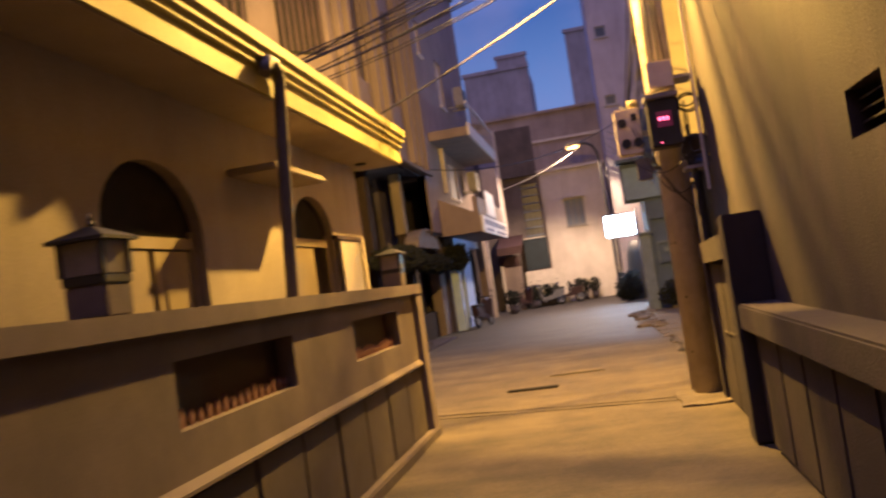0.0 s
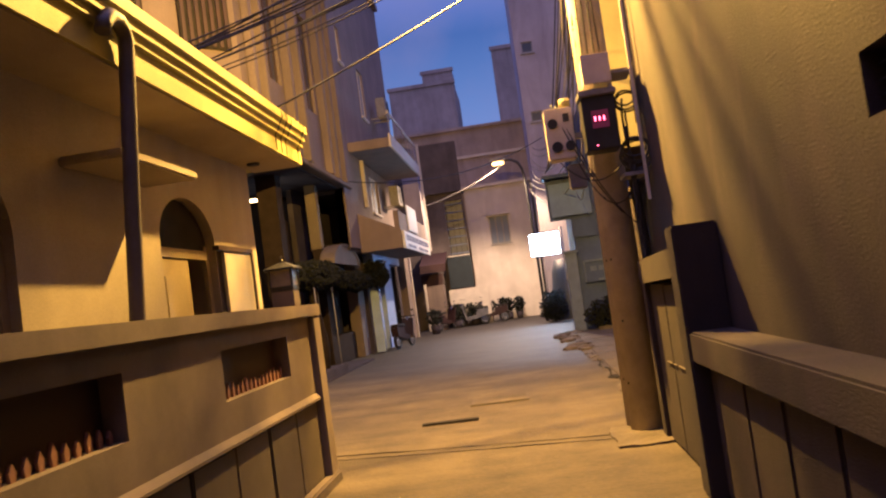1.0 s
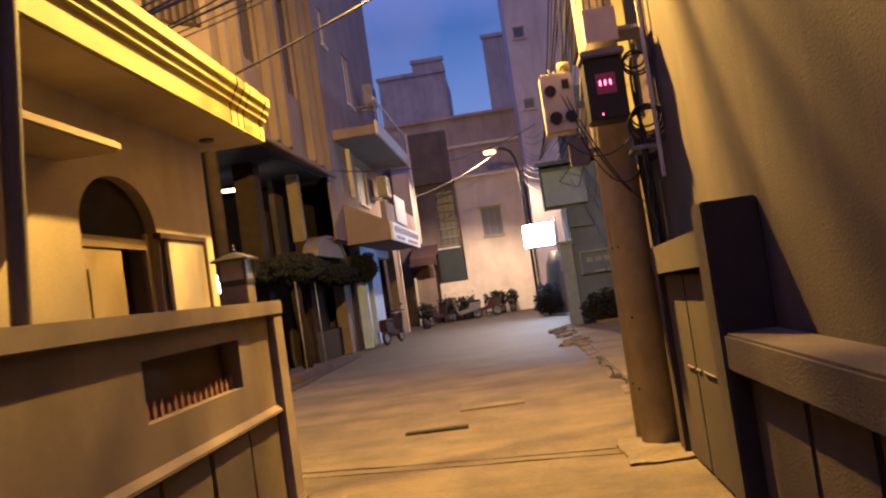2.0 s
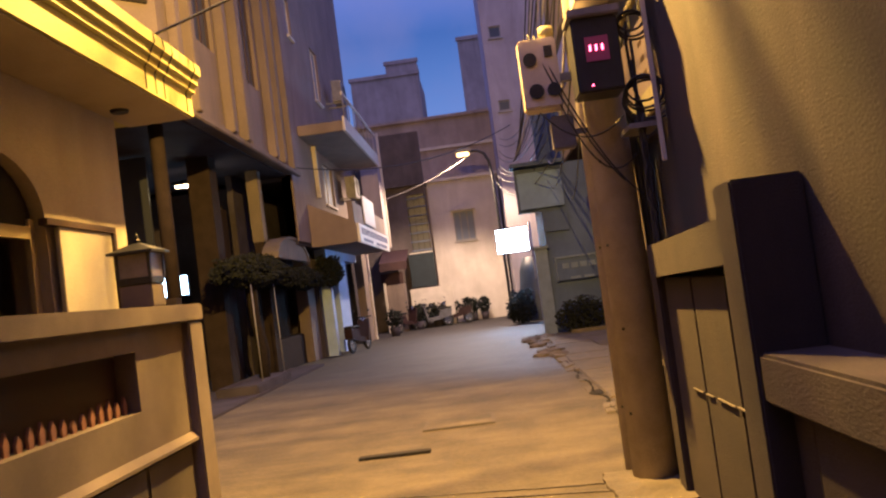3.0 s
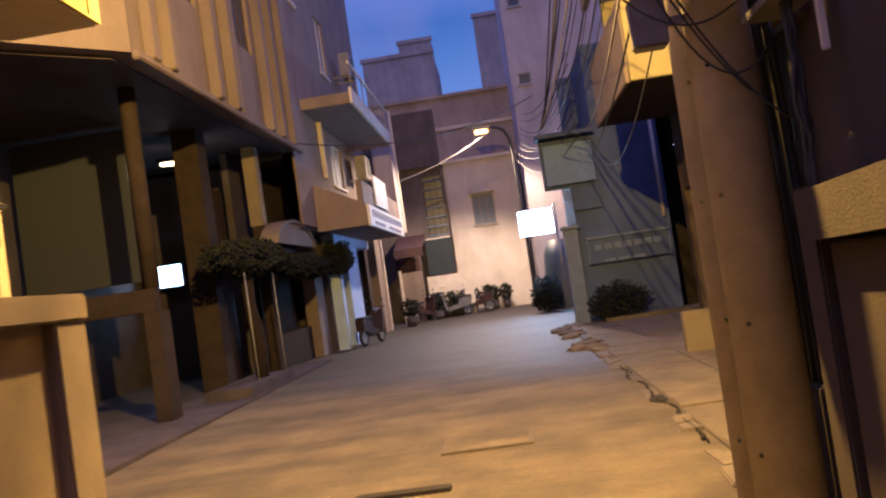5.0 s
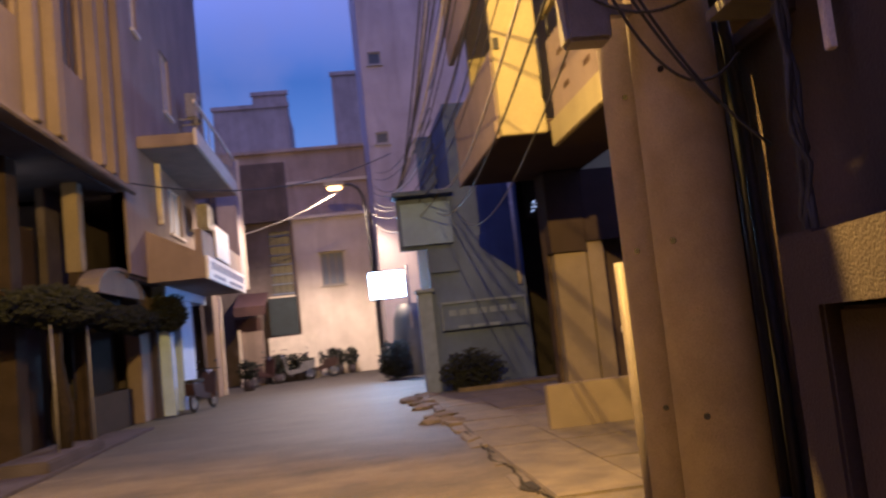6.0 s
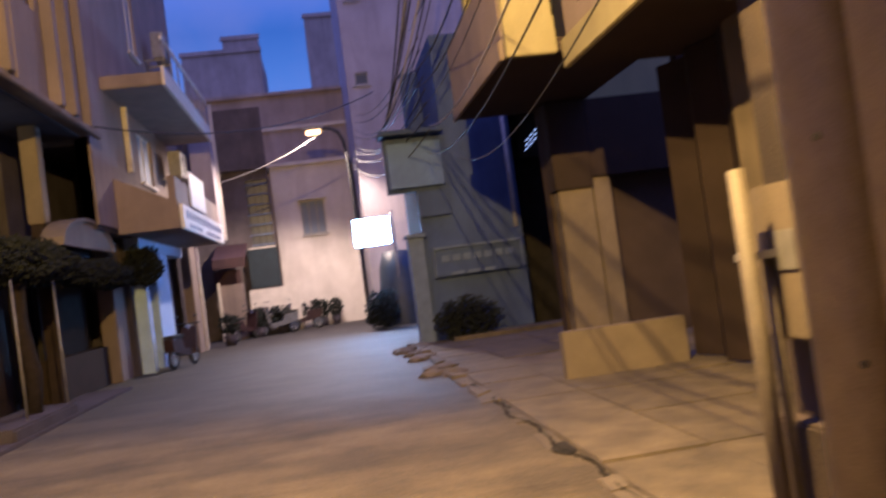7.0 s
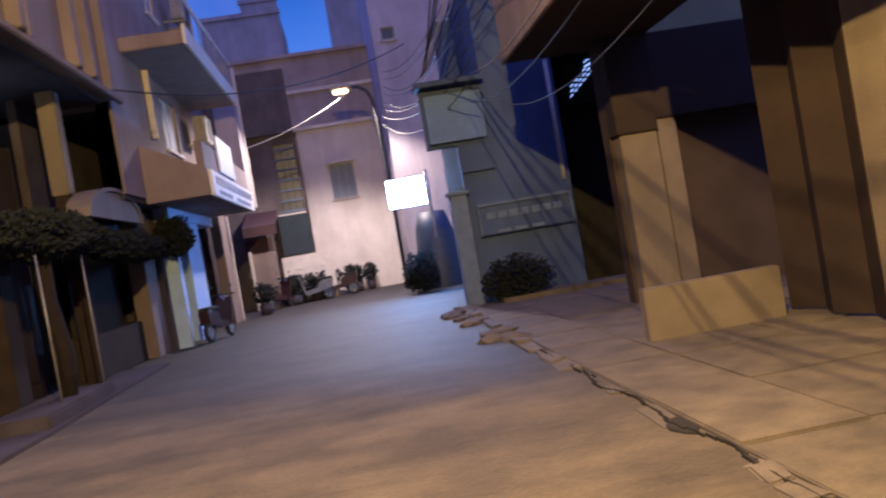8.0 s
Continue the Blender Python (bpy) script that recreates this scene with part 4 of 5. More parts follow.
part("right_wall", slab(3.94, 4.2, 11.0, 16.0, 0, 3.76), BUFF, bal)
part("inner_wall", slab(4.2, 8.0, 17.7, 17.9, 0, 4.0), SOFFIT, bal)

# ---- right: the rough-rendered house, its low wall, post and gate ----
rh = thing("house", (2.5, 2, 0), "tall house wall in rough stained render", "house")
bm = bmesh.new()
holed_wall(bm, "x", 1.30, 1.55, -6.0, 9.28, 0, 9.0, ((3.77, 4.31, 2.06, 2.31),))
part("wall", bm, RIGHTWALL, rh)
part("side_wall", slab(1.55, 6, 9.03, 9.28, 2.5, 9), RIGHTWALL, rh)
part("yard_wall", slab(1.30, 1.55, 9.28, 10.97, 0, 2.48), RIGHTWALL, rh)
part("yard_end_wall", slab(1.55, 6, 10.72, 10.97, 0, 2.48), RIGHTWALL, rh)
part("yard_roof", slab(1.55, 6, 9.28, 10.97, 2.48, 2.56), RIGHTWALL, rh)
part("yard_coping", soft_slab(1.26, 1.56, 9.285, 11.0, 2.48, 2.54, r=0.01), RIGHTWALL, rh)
part("plinth", soft_slab(1.2, 1.30, 9.22, 10.99, 0, 0.75), RIGHTWALL, rh)
vent = part("vent", slab(1.5, 1.54, 3.77, 4.31, 2.06, 2.31), DARKGAP, rh, "dark louvred vent")
for k in range(4):
    bm = bmesh.new()
    prism(bm, [(1.36, 2.07 + 0.06 * k), (1.44, 2.105 + 0.06 * k), (1.44, 2.113 + 0.06 * k), (1.36, 2.078 + 0.06 * k)], "y", 3.77, 4.31)
    part("louvre", bm, BLACKMETAL, vent)

lw = thing("low_wall", (1.15, 3, 0), "low stained wall with a thick coping and plank-like panels", "wall")
part("coping", soft_slab(1.0, 1.298, -6, 6.87, 0.93, 1.14, r=0.015), RIGHTLOW, lw)
part("core", slab(1.14, 1.298, -6, 6.87, 0, 0.93), DARKGAP, lw)
for i in range(18):
    y1 = 6.60 - 0.70 * i
    part("panel", soft_slab(1.08, 1.14, y1 - 0.66, y1, 0.02, 0.928, r=0.012), RIGHTLOW, lw)
part("panel", soft_slab(1.10, 1.14, 6.64, 6.86, 0.02, 0.928, r=0.012), RIGHTLOW, lw)

gw = thing("gate_wall", (1.15, 8, 0), "concrete gate wall with a square post and a coping beam", "wall")
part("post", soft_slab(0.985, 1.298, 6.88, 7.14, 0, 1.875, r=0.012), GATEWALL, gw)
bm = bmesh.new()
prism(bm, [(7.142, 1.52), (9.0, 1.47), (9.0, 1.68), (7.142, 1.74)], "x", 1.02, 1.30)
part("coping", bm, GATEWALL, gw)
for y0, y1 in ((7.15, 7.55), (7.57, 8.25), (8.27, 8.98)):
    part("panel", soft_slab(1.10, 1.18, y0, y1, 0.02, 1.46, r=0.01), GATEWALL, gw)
# thin broken pale line across the gate panels
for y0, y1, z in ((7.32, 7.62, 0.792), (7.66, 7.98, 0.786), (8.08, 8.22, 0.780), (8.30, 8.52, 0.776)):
    part("pale_strip", soft_slab(1.085, 1.10, y0, y1, z - 0.005, z + 0.005, r=0.003), CONDUIT, gw)
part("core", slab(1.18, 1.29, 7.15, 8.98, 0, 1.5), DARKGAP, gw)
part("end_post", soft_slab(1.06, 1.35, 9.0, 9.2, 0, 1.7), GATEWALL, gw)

# ---- utility poles ----


def utility_pole(x, y, r0, r1, top, lean):
    p = thing("utility_pole", (x, y, 0), "round concrete utility pole with bolt holes", "utility pole", "poles by the gate")
    bm = bmesh.new()
    cyl(bm, (x, y, 0), (x + lean, y, top), r0, r1, 28)
    part("shaft", bm, POLE, p)
    for k in range(9):
        z = 0.5 + 0.62 * k
        r = r0 + (r1 - r0) * z / top
        a = math.radians(215 + 14 * (k % 2))
        c = Vector((x + lean * z / top, y, z))
        d = Vector((math.cos(a), math.sin(a), 0))
        part("bolt_hole", rod(c + d * (r - 0.01), c + d * (r + 0.003), 0.012, 8), DARKGAP, p)
    return p


def rough_pad(x0, x1, y0, y1, z0, z1):
    """A broken-edged block of poured concrete."""
    bm = slab(x0, x1, y0, y1, z0, z1)
    bmesh.ops.subdivide_edges(bm, edges=bm.edges[:], cuts=11, use_grid_fill=True)
    for v in bm.verts:
        v.co += (0.06 * noise.noise_vector(v.co * 3.0) + 0.03 * noise.noise_vector(v.co * 11.0)) * Vector((1, 1, 0.35))
    return bm


main_pole = utility_pole(0.965, 9.58, 0.165, 0.125, 9.0, 0.0)
second_pole = utility_pole(0.95, 9.925, 0.152, 0.11, 8.5, -0.02)
plinth = single("pole_plinth", rough_pad(0.60, 1.3, 8.85, 9.75, -0.08, 0.028), PAVE, "rough concrete pad round the poles", "plinth", "structure")
cd = thing("conduit", (1.08, 10.76, 0), "thin steel conduit clamped beside the poles", "pipe")
part("pipe", rod((1.08, 10.76, 0), (1.06, 10.74, 1.75), 0.034, 12), CONDUIT, cd)
part("pipe", rod((1.16, 10.78, 0), (1.16, 10.78, 1.5), 0.02, 12), CONDUIT, cd)
for z in (0.35, 1.4):
    part("clamp", slab(1.04, 1.3, 10.72, 10.80, z, z + 0.03), GREYMETAL, cd)

near_lamp = thing("street_lamp", (0.9, 9.6, 6.6), "sodium street lamp on an arm over the lane", "street lamp")
part("arm", rod((0.93, 9.6, 5.9), (-0.50, 10.30, 6.22), 0.035), GREYMETAL, near_lamp)
part("head", soft_slab(-0.78, -0.42, 10.08, 10.68, 6.10, 6.24, r=0.03), GREYMETAL, near_lamp)

wb = thing("meter_cupboard", (1.25, 10.6, 1.05), "yellowed wall cupboard beside the poles", "cupboard")
part("case", soft_slab(1.18, 1.30, 10.2, 10.9, 1.08, 1.68, r=0.012), BUFF, wb)
part("grille", slab(1.174, 1.18, 10.6, 10.75, 1.35, 1.5), GREYMETAL, wb)

# ---- boxes on the pole ----
db = thing("meter_cabinet", (0.88, 9.12, 2.78), "dark metal cabinet with a red glowing display on the pole", "cabinet")
part("case", soft_slab(0.72, 1.04, 9.0, 9.3, 2.78, 3.30, r=0.012), BLACKMETAL, db)
part("hood", soft_slab(0.70, 1.06, 8.96, 9.3, 3.30, 3.36, r=0.01), GREYMETAL, db)
win = part("window", slab(0.80, 0.96, 8.992, 8.998, 2.99, 3.16), PINK, db)
for k in range(3):
    part("digit", slab(0.825 + 0.042 * k, 0.837 + 0.042 * k, 8.984, 8.991, 3.06, 3.10), REDLED, win)
part("indicator", slab(0.815, 0.825, 8.99, 8.999, 2.82, 2.83), REDLED, db)
ub = thing("junction_box", (0.9, 9.2, 3.43), "pale junction box strapped to the pole", "box")
part("case", soft_slab(0.78, 1.03, 9.02, 9.32, 3.43, 3.70, r=0.012), METERBOX, ub)
part("lid", soft_slab(0.77, 1.04, 9.0, 9.02, 3.42, 3.71, r=0.006), METERBOX, ub)

mb = thing("meter_box", (0.5, 9.5, 2.8), "beige box with four round electricity meter windows", "meter box")
part("case", soft_slab(0.375, 0.655, 9.42, 9.62, 2.80, 3.33, r=0.015), METERBOX, mb)
part("bracket", slab(0.655, 0.80, 9.48, 9.54, 3.0, 3.06), GREYMETAL, mb)
for x, z, r in ((0.45, 3.17, 0.05), (0.60, 2.93, 0.05), (0.47, 2.93, 0.055)):
    part("dial", rod((x, 9.40, z), (x, 9.425, z), r, 20), BLACKMETAL, mb)
part("dial", slab(0.56, 0.62, 9.405, 9.42, 3.18, 3.26), BLACKMETAL, mb)
cn = thing("insulator", (0.62, 9.5, 3.34), "pale round insulator cap", "insulator")
bm = bmesh.new()
cyl(bm, (0.60, 9.5, 3.33), (0.60, 9.5, 3.42), 0.06, 0.055, 16)
part("body", bm, CREAM, cn)
bx = thing("junction_box", (0.62, 9.6, 2.35), "grey terminal box under the meters", "box")
part("case", soft_slab(0.55, 0.72, 9.5, 9.62, 2.5, 2.75), GREYMETAL, bx)
part("bracket", slab(0.72, 0.85, 9.54, 9.58, 2.6, 2.64), GREYMETAL, bx)

# coils of spare cable
for cx, cy, cz, r, n in ((1.14, 9.05, 3.25, 0.11, 3), (1.16, 9.05, 2.77, 0.14, 5)):
    co = thing("cable_coil", (cx, cy, cz), "loops of spare black cable hung on the pole", "cable", "cable coils")
    for k in range(n):
        bm = bmesh.new()
        rr = r * (0.8 + 0.12 * k)
        tube(bm, [(cx + rr * math.cos(a) + 0.01 * k, cy + 0.012 * k, cz + rr * math.sin(a) * (0.8 + 0.1 * (k % 2)) - 0.02 * k) for a in [2 * math.pi * i / 26 for i in range(27)]], 0.009, 6)
        part("loop", bm, CABLE, co)
bracket_post = thing("cable_rack", (1.24, 9.1, 2.3), "thin pale metal strip carrying cables", "rack")
part("strip", soft_slab(1.215, 1.245, 9.0, 9.03, 2.25, 4.6, r=0.004), TRIM, bracket_post)
for z in (2.5, 3.5):
    part("arm", slab(1.03, 1.24, 9.03, 9.4, z, z + 0.035), GREYMETAL, bracket_post)


def cable(name, pts, r=0.008, mat=None, label="sagging black overhead power cable", group="overhead cables"):
    bm = bmesh.new()
    tube(bm, pts, r, 6)
    return single(name, bm, mat or CABLE, label, "cable", "", group)


# over the lane to the roof of the house
for k in range(11):
    z0 = 5.0 + 0.12 * (k % 6) + random.uniform(0, 0.15)
    cable("overhead_cable", sag((0.90, 9.36, z0 + 0.4), (-8.35 + 0.06 * k, 12.46 + 0.063 * k, 4.9 + 0.12 * (k % 5)), 0.25 + 0.25 * random.random()), 0.008 + 0.003 * (k % 3))
# across the lane below the street lamp
for y0, y1, z0, z1, r in ((11.9, 9.4, 6.9, 3.9, 0.011),):
    cable("lane_cable", sag((2.64, y0, z0), (-2.5, y1, z1 - 0.18), 0.12), r, label="thick bundled cable across the lane", group="lane cables")
# cable run down the house wall, added to darken it behind the poles
for k in range(5):
    y = 9.62 + 0.09 * k
    cable("wall_cable", [(1.24, y, 0.0), (1.25, y + 0.02, 1.2), (1.23, y - 0.03 * (k % 2), 2.2), (1.22, y + 0.03, 2.6), (1.10, y - 0.06, 2.75)], 0.024, label="thick black cable run down the wall", group="wall cables")
# wrapped over the end of the cornice
for y in (9.0, 9.18, 9.34, 9.8):
    cable("cornice_cable", [(-2.9, y - 0.1, 3.67), (-2.4, y, 3.68), (-2.19, y + 0.01, 3.66), (-2.185, y + 0.01, 3.58), (-2.215, y + 0.01, 3.53), (-2.245, y + 0.015, 3.46), (-2.28, y + 0.02, 3.42), (-2.28, y + 0.02, 3.26)], 0.005, label="cable laid over the cornice edge", group="cornice cables")
# along the right side of the lane
for k in range(10):
    z0 = 3.0 + 0.34 * k + random.uniform(-0.1, 0.1)
    x1 = 1.75 + random.uniform(-0.25, 0.25)
    z1 = 3.6 + 0.4 * k
    m = PALECABLE if k % 5 == 2 else CABLE
    cable("overhead_cable", sag((0.82, 9.6, z0), (x1, 22 + 3 * random.random(), z1), 0.3 + 0.5 * random.random(), 18), 0.006 + 0.003 * (k % 3), m)
# from the balcony front down to the lamp pole
for k in range(9):
    m = PALECABLE if k % 4 == 2 else CABLE
    cable("service_cable", sag((1.9, 18.6 + 0.3 * k, 7.0 + 0.35 * k), (1.0 + 0.02 * k, 25.2, 4.7 + 0.02 * k), 0.15 + 0.45 * random.random(), 18), 0.009 + 0.004 * (k % 3), m, "cable slung from the balcony to the next house", "service cables")
for k in range(8):
    z0 = 4.2 + 0.25 * k
    cable("overhead_cable", sag((1.7, 23.0, z0), (0.8 + 0.05 * k, 36.5, 5.6 + 0.25 * k), 0.4 + 0.3 * random.random(), 16), 0.012, CABLE)
# down the poles
for k in range(2, 6):
    a = math.radians(180 + 22 * k)
    x, y = 0.965 + 0.168 * math.cos(a), 9.58 + 0.168 * math.sin(a)
    cable("pole_cable", [(x, y, 5.6), (x + 0.03 * random.uniform(-1, 1), y - 0.03, 4.6), (x, y - 0.02, 3.6), (x + 0.03 * random.uniform(-1, 1), y - 0.02, 3.1), (x, y, 2.9)], 0.009, label="cable running down the pole", group="pole cables")
# loose loops round the meters and the pole head
for k in range(4):
    a, b = random.uniform(0.45, 0.7), random.uniform(1.0, 1.2)
    z0, z1 = random.uniform(2.6, 3.4), random.uniform(2.0, 3.0)
    cable("meter_cable", sag((a, 9.44, z0), (b, 9.36 - 0.02 * k, z1), 0.1 + 0.2 * random.random(), 14), 0.006, label="loose black cable looped from meters to pole", group="meter cables")
for k in range(6):
    cable("rack_cable", [(1.12 + 0.05 * noise.noise(Vector((k * 2.3, i * 0.6, 1))), 9.08 + 0.04 * noise.noise(Vector((i * 0.5, k, 4))), 1.6 + (0.09 + 0.012 * k) * i) for i in range(12)], 0.011, label="black cable run up beside the pole", group="rack cables")
# across the lane further on
cable("crossing_cable", sag((-4.82, 24.7, 5.3), (1.3, 30.0, 6.6), 0.55, 20), 0.016)
cable("crossing_cable", sag((-3.9, 37.2, 5.6), (0.1, 36.6, 7.0), 0.2, 16), 0.016, PALECABLE, "pale lit cable to the street lamp")

# ---- hedge and climbing plant over the carport wall ----


def leaves(cx, cy, cz, rx, ry, rz, n, size):
    bm = bmesh.new()
    for _ in range(n):
        while True:
            u = Vector((random.uniform(-1, 1), random.uniform(-1, 1), random.uniform(-1, 1)))
            if 0.25 < u.length < 1:
                break
        wob = 1 + 0.3 * noise.noise(u * 2.5 + Vector((cx, cy, cz)))
        c = Vector((cx + u.x * rx * wob, cy + u.y * ry * wob, cz + u.z * rz * wob))
        a = Vector((random.gauss(0, 1), random.gauss(0, 1), random.gauss(0, 0.7))).normalized()
        b = a.orthogonal().normalized()
        s = size * random.uniform(0.6, 1.3)
        v = [bm.verts.new(c + a * s), bm.verts.new(c + b * s * 0.42), bm.verts.new(c - a * s), bm.verts.new(c - b * s * 0.42)]
        bm.faces.new(v)
    return bm


hedge = thing("climbing_shrub", (-5.4, 22, 0), "dark bushy creeper spilling over the carport front", "shrub")
for x, y in ((-5.1, 20.9),):
    bm = bmesh.new()
    tube(bm, [(x, y, 0), (x + 0.05, y + 0.06, 0.8), (x - 0.06, y + 0.02, 1.6), (x - 0.1, y + 0.2, 2.5)], 0.12, 12)
    part("trunk", bm, BARK, hedge)
part("crown", leaves(-5.25, 21.5, 2.52, 0.6, 2.2, 0.38, 9000, 0.055), LEAF, hedge)
part("crown", leaves(-5.1, 25.4, 2.38, 0.42, 2.4, 0.30, 7000, 0.055), LEAF, hedge)
part("crown", leaves(-4.9, 28.6, 2.6, 0.4, 1.0, 0.5, 3000, 0.055), LEAF, hedge)
pb = thing("planter_box", (-5.1, 20.3, 0), "low dark brick planter at the lane edge", "planter")
part("wall", soft_slab(-5.6, -4.75, 19.2, 21.9, 0, 0.22, r=0.03), SHADE, pb)
for y in (20.1, 21.9):
    st2 = thing("fence_rod", (-4.9, y, 0), "thin pale metal stake at the planter", "stake", "planter stakes")
    part("rod", rod((-4.9, y, 0), (-4.92, y, 2.2), 0.012, 8), GREYMETAL, st2)

sh2 = thing("shrub", (1.9, 25.0, 0), "dark low shrub in front of the unlit house", "shrub", "shrubs on the far pavement")
part("crown", leaves(2.3, 25.2, 0.46, 0.72, 0.3, 0.48, 2600, 0.05), LEAF, sh2)
part("stem", rod((2.2, 25.3, 0), (2.2, 25.3, 0.4), 0.03), BARK, sh2)
sh3 = thing("shrub", (1.6, 28.5, 0), "dark bush by the lane", "shrub", "shrubs on the far pavement")
part("crown", leaves(1.0, 33.3, 0.6, 0.55, 0.6, 0.6, 1800, 0.08), LEAF, sh3)
part("stem", rod((1.0, 33.3, 0), (1.0, 33.3, 0.5), 0.04), BARK, sh3)


def scooter(x, y, turn, paint, label):
    s = thing("scooter", (0, 0, 0), label, "scooter", "parked scooters")
    for wx in (-0.6, 0.6):
        bm = bmesh.new()
        ring = [(wx + 0.22 * math.cos(a), 0, 0.27 + 0.22 * math.sin(a)) for a in [2 * math.pi * i / 20 for i in range(21)]]
        tube(bm, ring, 0.05, 8)
        wh = part("wheel", bm, RUBBER, s)
        part("rim", rod((wx, -0.03, 0.27), (wx, 0.03, 0.27), 0.17, 16), CHROME, wh)
    bm = bmesh.new()
    prism(bm, [(-0.75, 0.45), (-0.2, 0.32), (0.2, 0.28), (0.32, 0.35), (0.2, 0.42), (-0.15, 0.48), (-0.25, 0.72), (-0.8, 0.75)], "y", -0.13, 0.13)
    part("body", bm, paint, s)
    bm = bmesh.new()
    prism(bm, [(0.28, 0.3), (0.36, 0.3), (0.52, 0.95), (0.44, 0.98)], "y", -0.2, 0.2)
    part("leg_shield", bm, paint, s)
    part("seat", soft_slab(-0.8, -0.12, -0.14, 0.14, 0.75, 0.84, r=0.03), RUBBER, s)
    part("fork", rod((0.6, 0, 0.3), (0.42, 0, 1.05), 0.03), CHROME, s)
    part("handlebar", rod((0.40, -0.33, 1.06), (0.40, 0.33, 1.06), 0.018), BLACKMETAL, s)
    part("headlight", soft_slab(0.44, 0.56, -0.09, 0.09, 0.9, 1.06, r=0.03), CHROME, s)
    for sy in (-0.25, 0.25):
        part("mirror", rod((0.38, sy, 1.25), (0.37, sy, 1.27), 0.05, 10), BLACKMETAL, s)
    s.matrix_basis = pose(x, y, 0, 0, 0, turn)
    return s


scooter(-2.6, 39.6, 200, BIKEWHITE, "white scooter parked by the low wall")
scooter(-1.7, 40.2, 170, BIKERED, "dark red scooter parked by the annex wall")
scooter(-4.35, 29.4, 75, BIKERED, "dark scooter parked by the shop pier")
scooter(-3.7, 38.6, 60, BIKERED, "dark scooter parked by the kiosk")
for x, y, r in ((-0.9, 41.3, 0.25), (-1.2, 41.4, 0.2), (-3.3, 39.9, 0.3), (-4.0, 36.3, 0.28), (-1.9, 41.2, 0.34), (-2.5, 40.1, 0.36), (-2.9, 40.1, 0.42), (-3.3, 39.3, 0.3), (-0.4, 41.4, 0.22)):
    pt = thing("potted_plant", (x, y, 0), "small potted plant against the wall", "plant", "pots along the wall")
    bm = bmesh.new()
    cyl(bm, (x, y, 0), (x, y, 0.35), r * 0.6, r * 0.8, 14)
    part("pot", bm, SHADE, pt)
    part("foliage", leaves(x, y, 0.7, r * 1.3, r * 1.3, 0.4, 260, 0.09), LEAF, pt)

# ---- pavement on the right, with its broken kerb ----
pv = thing("pavement", (3, 17, 0), "raised concrete slab pavement with cracked edges", "pavement", "", "structure")
part("bed", slab(1.2, 9.0, 11.0, 25.68, -0.1, 0.024), JOINT, pv)
for i, x in enumerate((1.204, 2.042, 3.238, 4.434)):
    w = (0.83, 1.185, 1.185, 1.9)[i]
    y = 10.65 + 0.3 * i
    while y < 25.3:
        d = min(random.uniform(1.15, 1.6), 25.66 - y)
        part("slab", soft_slab(x, x + w, y, y + d - 0.011, -0.06, 0.034 + random.uniform(-0.008, 0.01), r=0.012), PAVE, pv)
        y += d
random.seed(41)
kb = thing("kerb", (1.1, 17, 0), "broken concrete kerb along the lane", "kerb", "", "structure")
y = 10.8
while y < 25.6:
    d = random.uniform(0.25, 0.75)
    bm = soft_slab(1.02 + random.uniform(-0.06, 0.05), 1.2, y, y + d - random.uniform(0.015, 0.05), -0.05, 0.014 + random.uniform(-0.012, 0.012) + (0.04 if y > 19 else 0), r=0.012)
    for v in bm.verts:
        v.co += 0.05 * noise.noise_vector(v.co * 3.0)
    if random.random() > 0.22:
        part("kerb_stone", bm, KERB, kb)
    else:
        bm.free()
    y += d
for k in range(26):
    x, y = 1.0 + random.uniform(-0.25, 0.25), random.uniform(19.5, 25.5)
    s = random.uniform(0.06, 0.2)
    bm = bmesh.new()
    bmesh.ops.create_icosphere(bm, subdivisions=1, radius=s)
    for v in bm.verts:
        v.co = Vector((v.co.x * 1.3, v.co.y, v.co.z * 0.45)) * (1 + 0.4 * noise.noise(v.co * 9 + Vector((k, 0, 0)))) + Vector((x, y, 0.03))
    single("rubble", bm, KERB, "loose broken concrete at the kerb", "rubble", "", "rubble along the kerb")

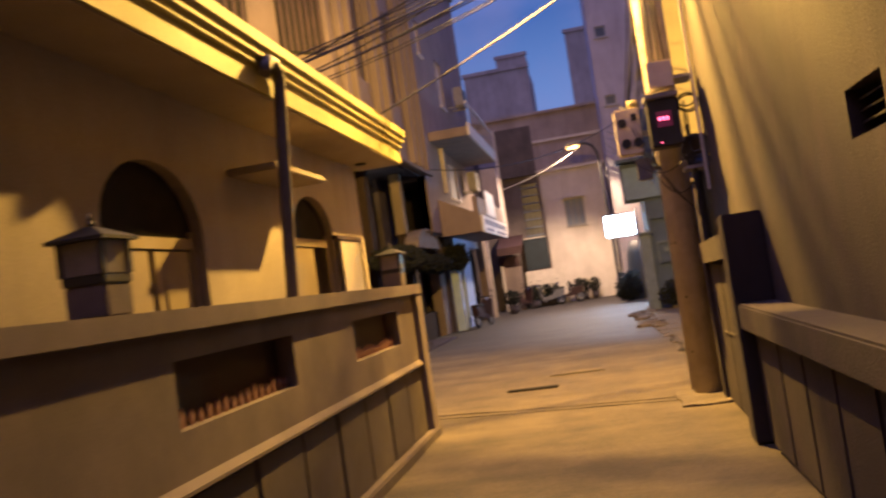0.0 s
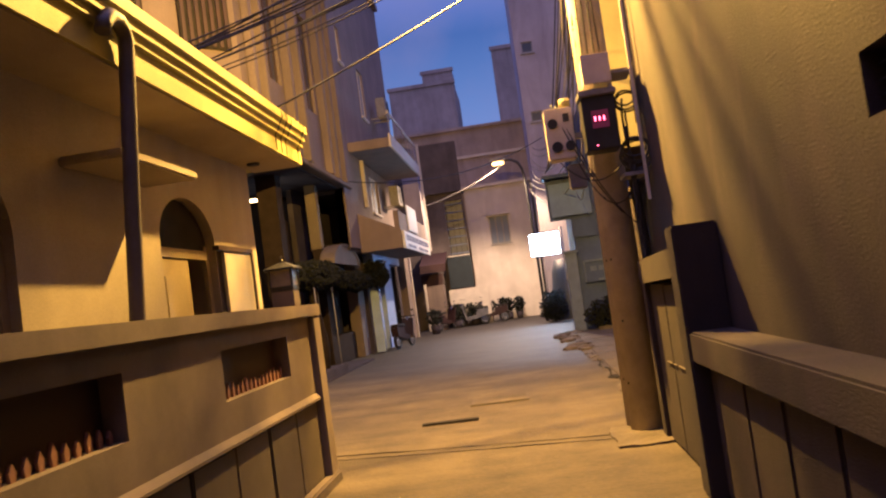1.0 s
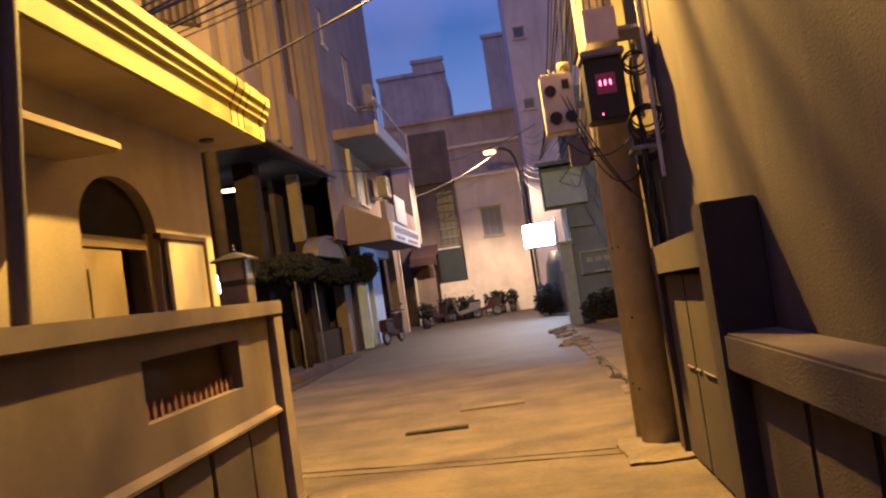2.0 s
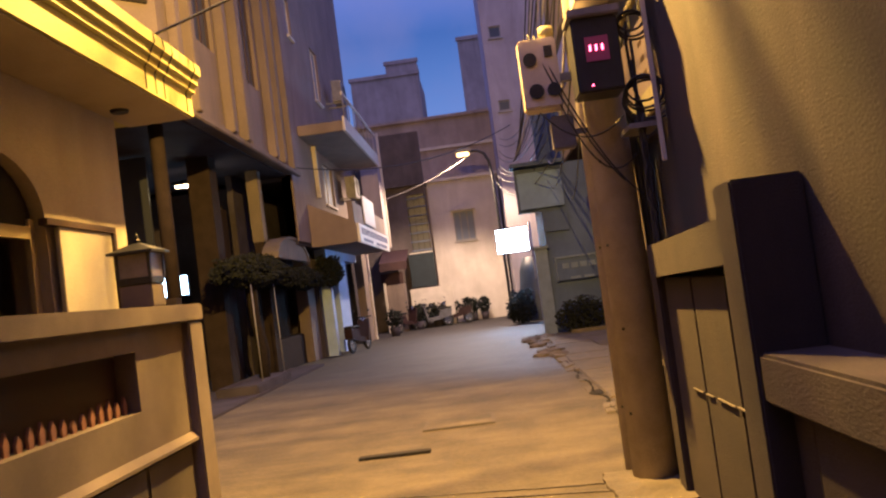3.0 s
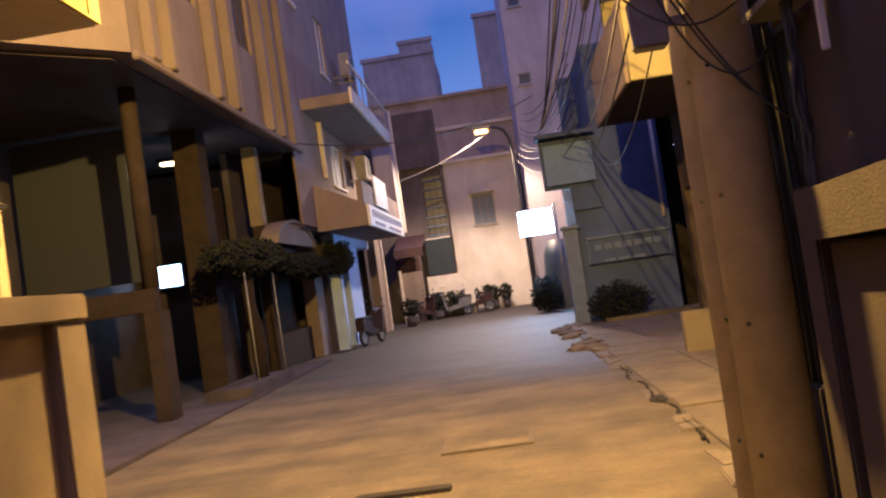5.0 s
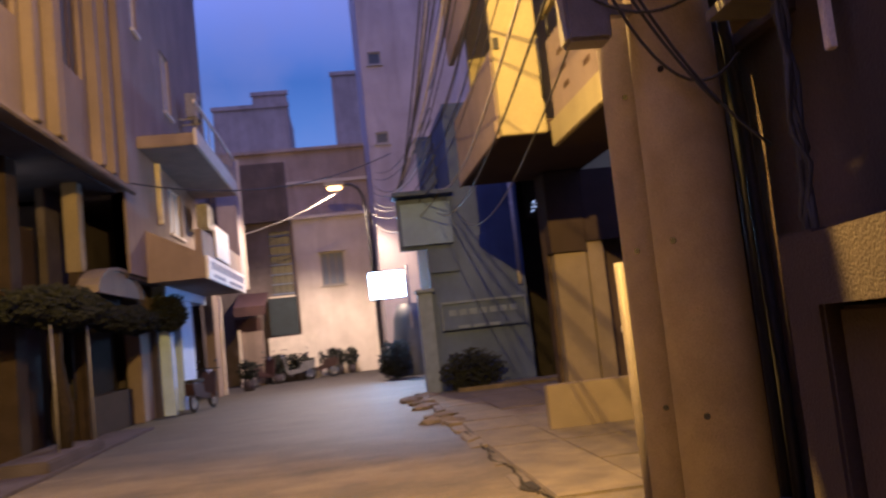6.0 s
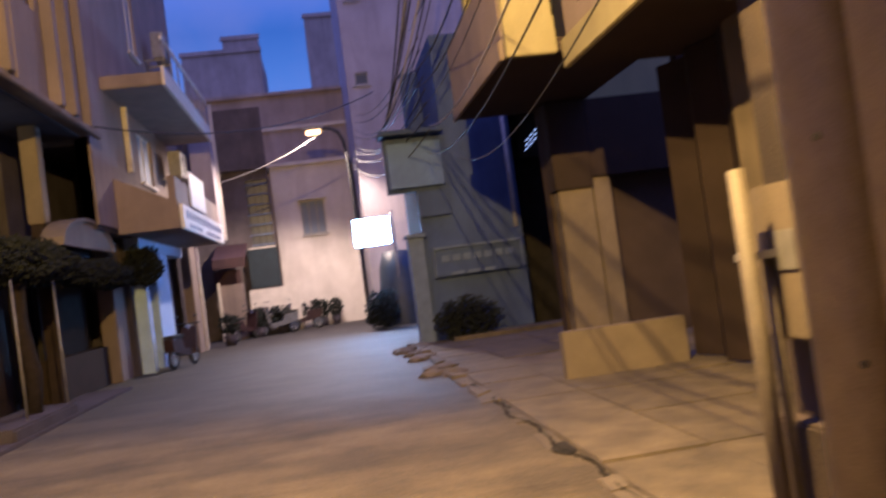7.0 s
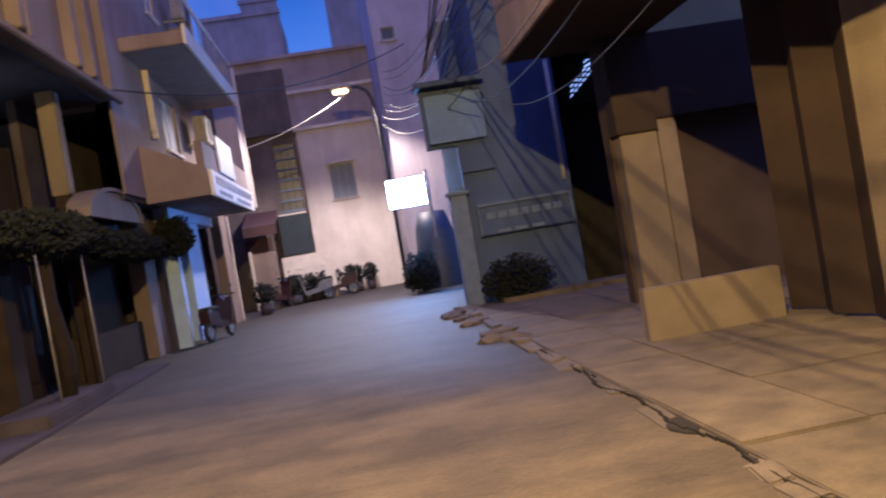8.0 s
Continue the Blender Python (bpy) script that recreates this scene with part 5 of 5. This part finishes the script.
bm = bmesh.new()
y = 12.0
while y < 18.4:
    d = random.uniform(0.05, 0.14)
    x = 1.13 + 0.12 * noise.noise(Vector((y * 1.3, 2.0, 0))) + 0.03 * noise.noise(Vector((y * 7.0, 4.0, 0)))
    w = 0.006 + 0.022 * max(0.0, noise.noise(Vector((y * 2.1, 9.0, 0))))
    if noise.noise(Vector((y * 1.7, 3.0, 6.0))) > -0.28:
        prism(bm, [(x - w, y), (x + 0.03 * noise.noise(Vector((y * 9, 0, 0))), y - 0.02), (x + w, y + 0.01), (x + w * 0.8 + 0.02 * noise.noise(Vector((y * 5, 1, 0))), y + d), (x - w * 0.7, y + d + 0.015)], "z", -0.03, 0.031)
    y += d
pit = [(1.13 + (0.09 + 0.02 * math.sin(k * 1.3)) * math.cos(k * 0.571), 14.15 + (0.21 + 0.05 * math.sin(k * 0.9 + 1)) * math.sin(k * 0.571)) for k in range(11)]
prism(bm, pit, "z", -0.03, 0.02)
single("kerb_crack", bm, DARKGAP, "dark broken crack along the pavement edge", "crack", "structure")

# ---- lane details: hatches and dark lines ----
ht = thing("drain_cover", (-1.2, 11.65, 0), "dark drain slot with a worn concrete lip in the lane", "drain", "", "")
part("slot", slab(-1.58, -0.86, 11.57, 11.68, -0.02, 0.022), DARKGAP, ht)
part("lip", soft_slab(-1.56, -0.88, 11.68, 11.74, -0.02, 0.021), ROAD, ht)
hc = thing("manhole_cover", (-0.6, 13.1, 0), "rectangular concrete manhole cover with a dark joint", "manhole cover")
part("joint", slab(-1.035, -0.205, 12.80, 13.45, -0.02, 0.02), JOINT, hc)
part("cover", soft_slab(-1.01, -0.23, 12.83, 13.42, -0.02, 0.0225), ROAD, hc)
for y, w in ((9.98, 0.045), (10.19, 0.03)):
    bm = bmesh.new()
    for i in range(62):
        x = -2.75 + i * 0.055
        o = 0.02 * noise.noise(Vector((x * 2, y, 0))) + 0.012 * noise.noise(Vector((x * 11, y, 5)))
        if noise.noise(Vector((x * 1.7, y * 9, 4.0))) < -0.6:
            continue
        yy = y - 0.2 * (x + 2.6) + o
        ww = w * (0.7 + 0.9 * abs(noise.noise(Vector((x * 5, y * 3, 8.0)))))
        z1 = 0.018 * noise.noise(Vector((x * 0.5, yy * 0.5, 3.0))) + 0.008 * noise.noise(Vector((x * 1.9, yy * 1.9, 7.0))) + 0.009
        box(bm, x, x + 0.056, yy, yy + ww, -0.04, z1)
    single("lane_line", bm, JOINT, "dark line across the concrete lane", "joint", "structure")
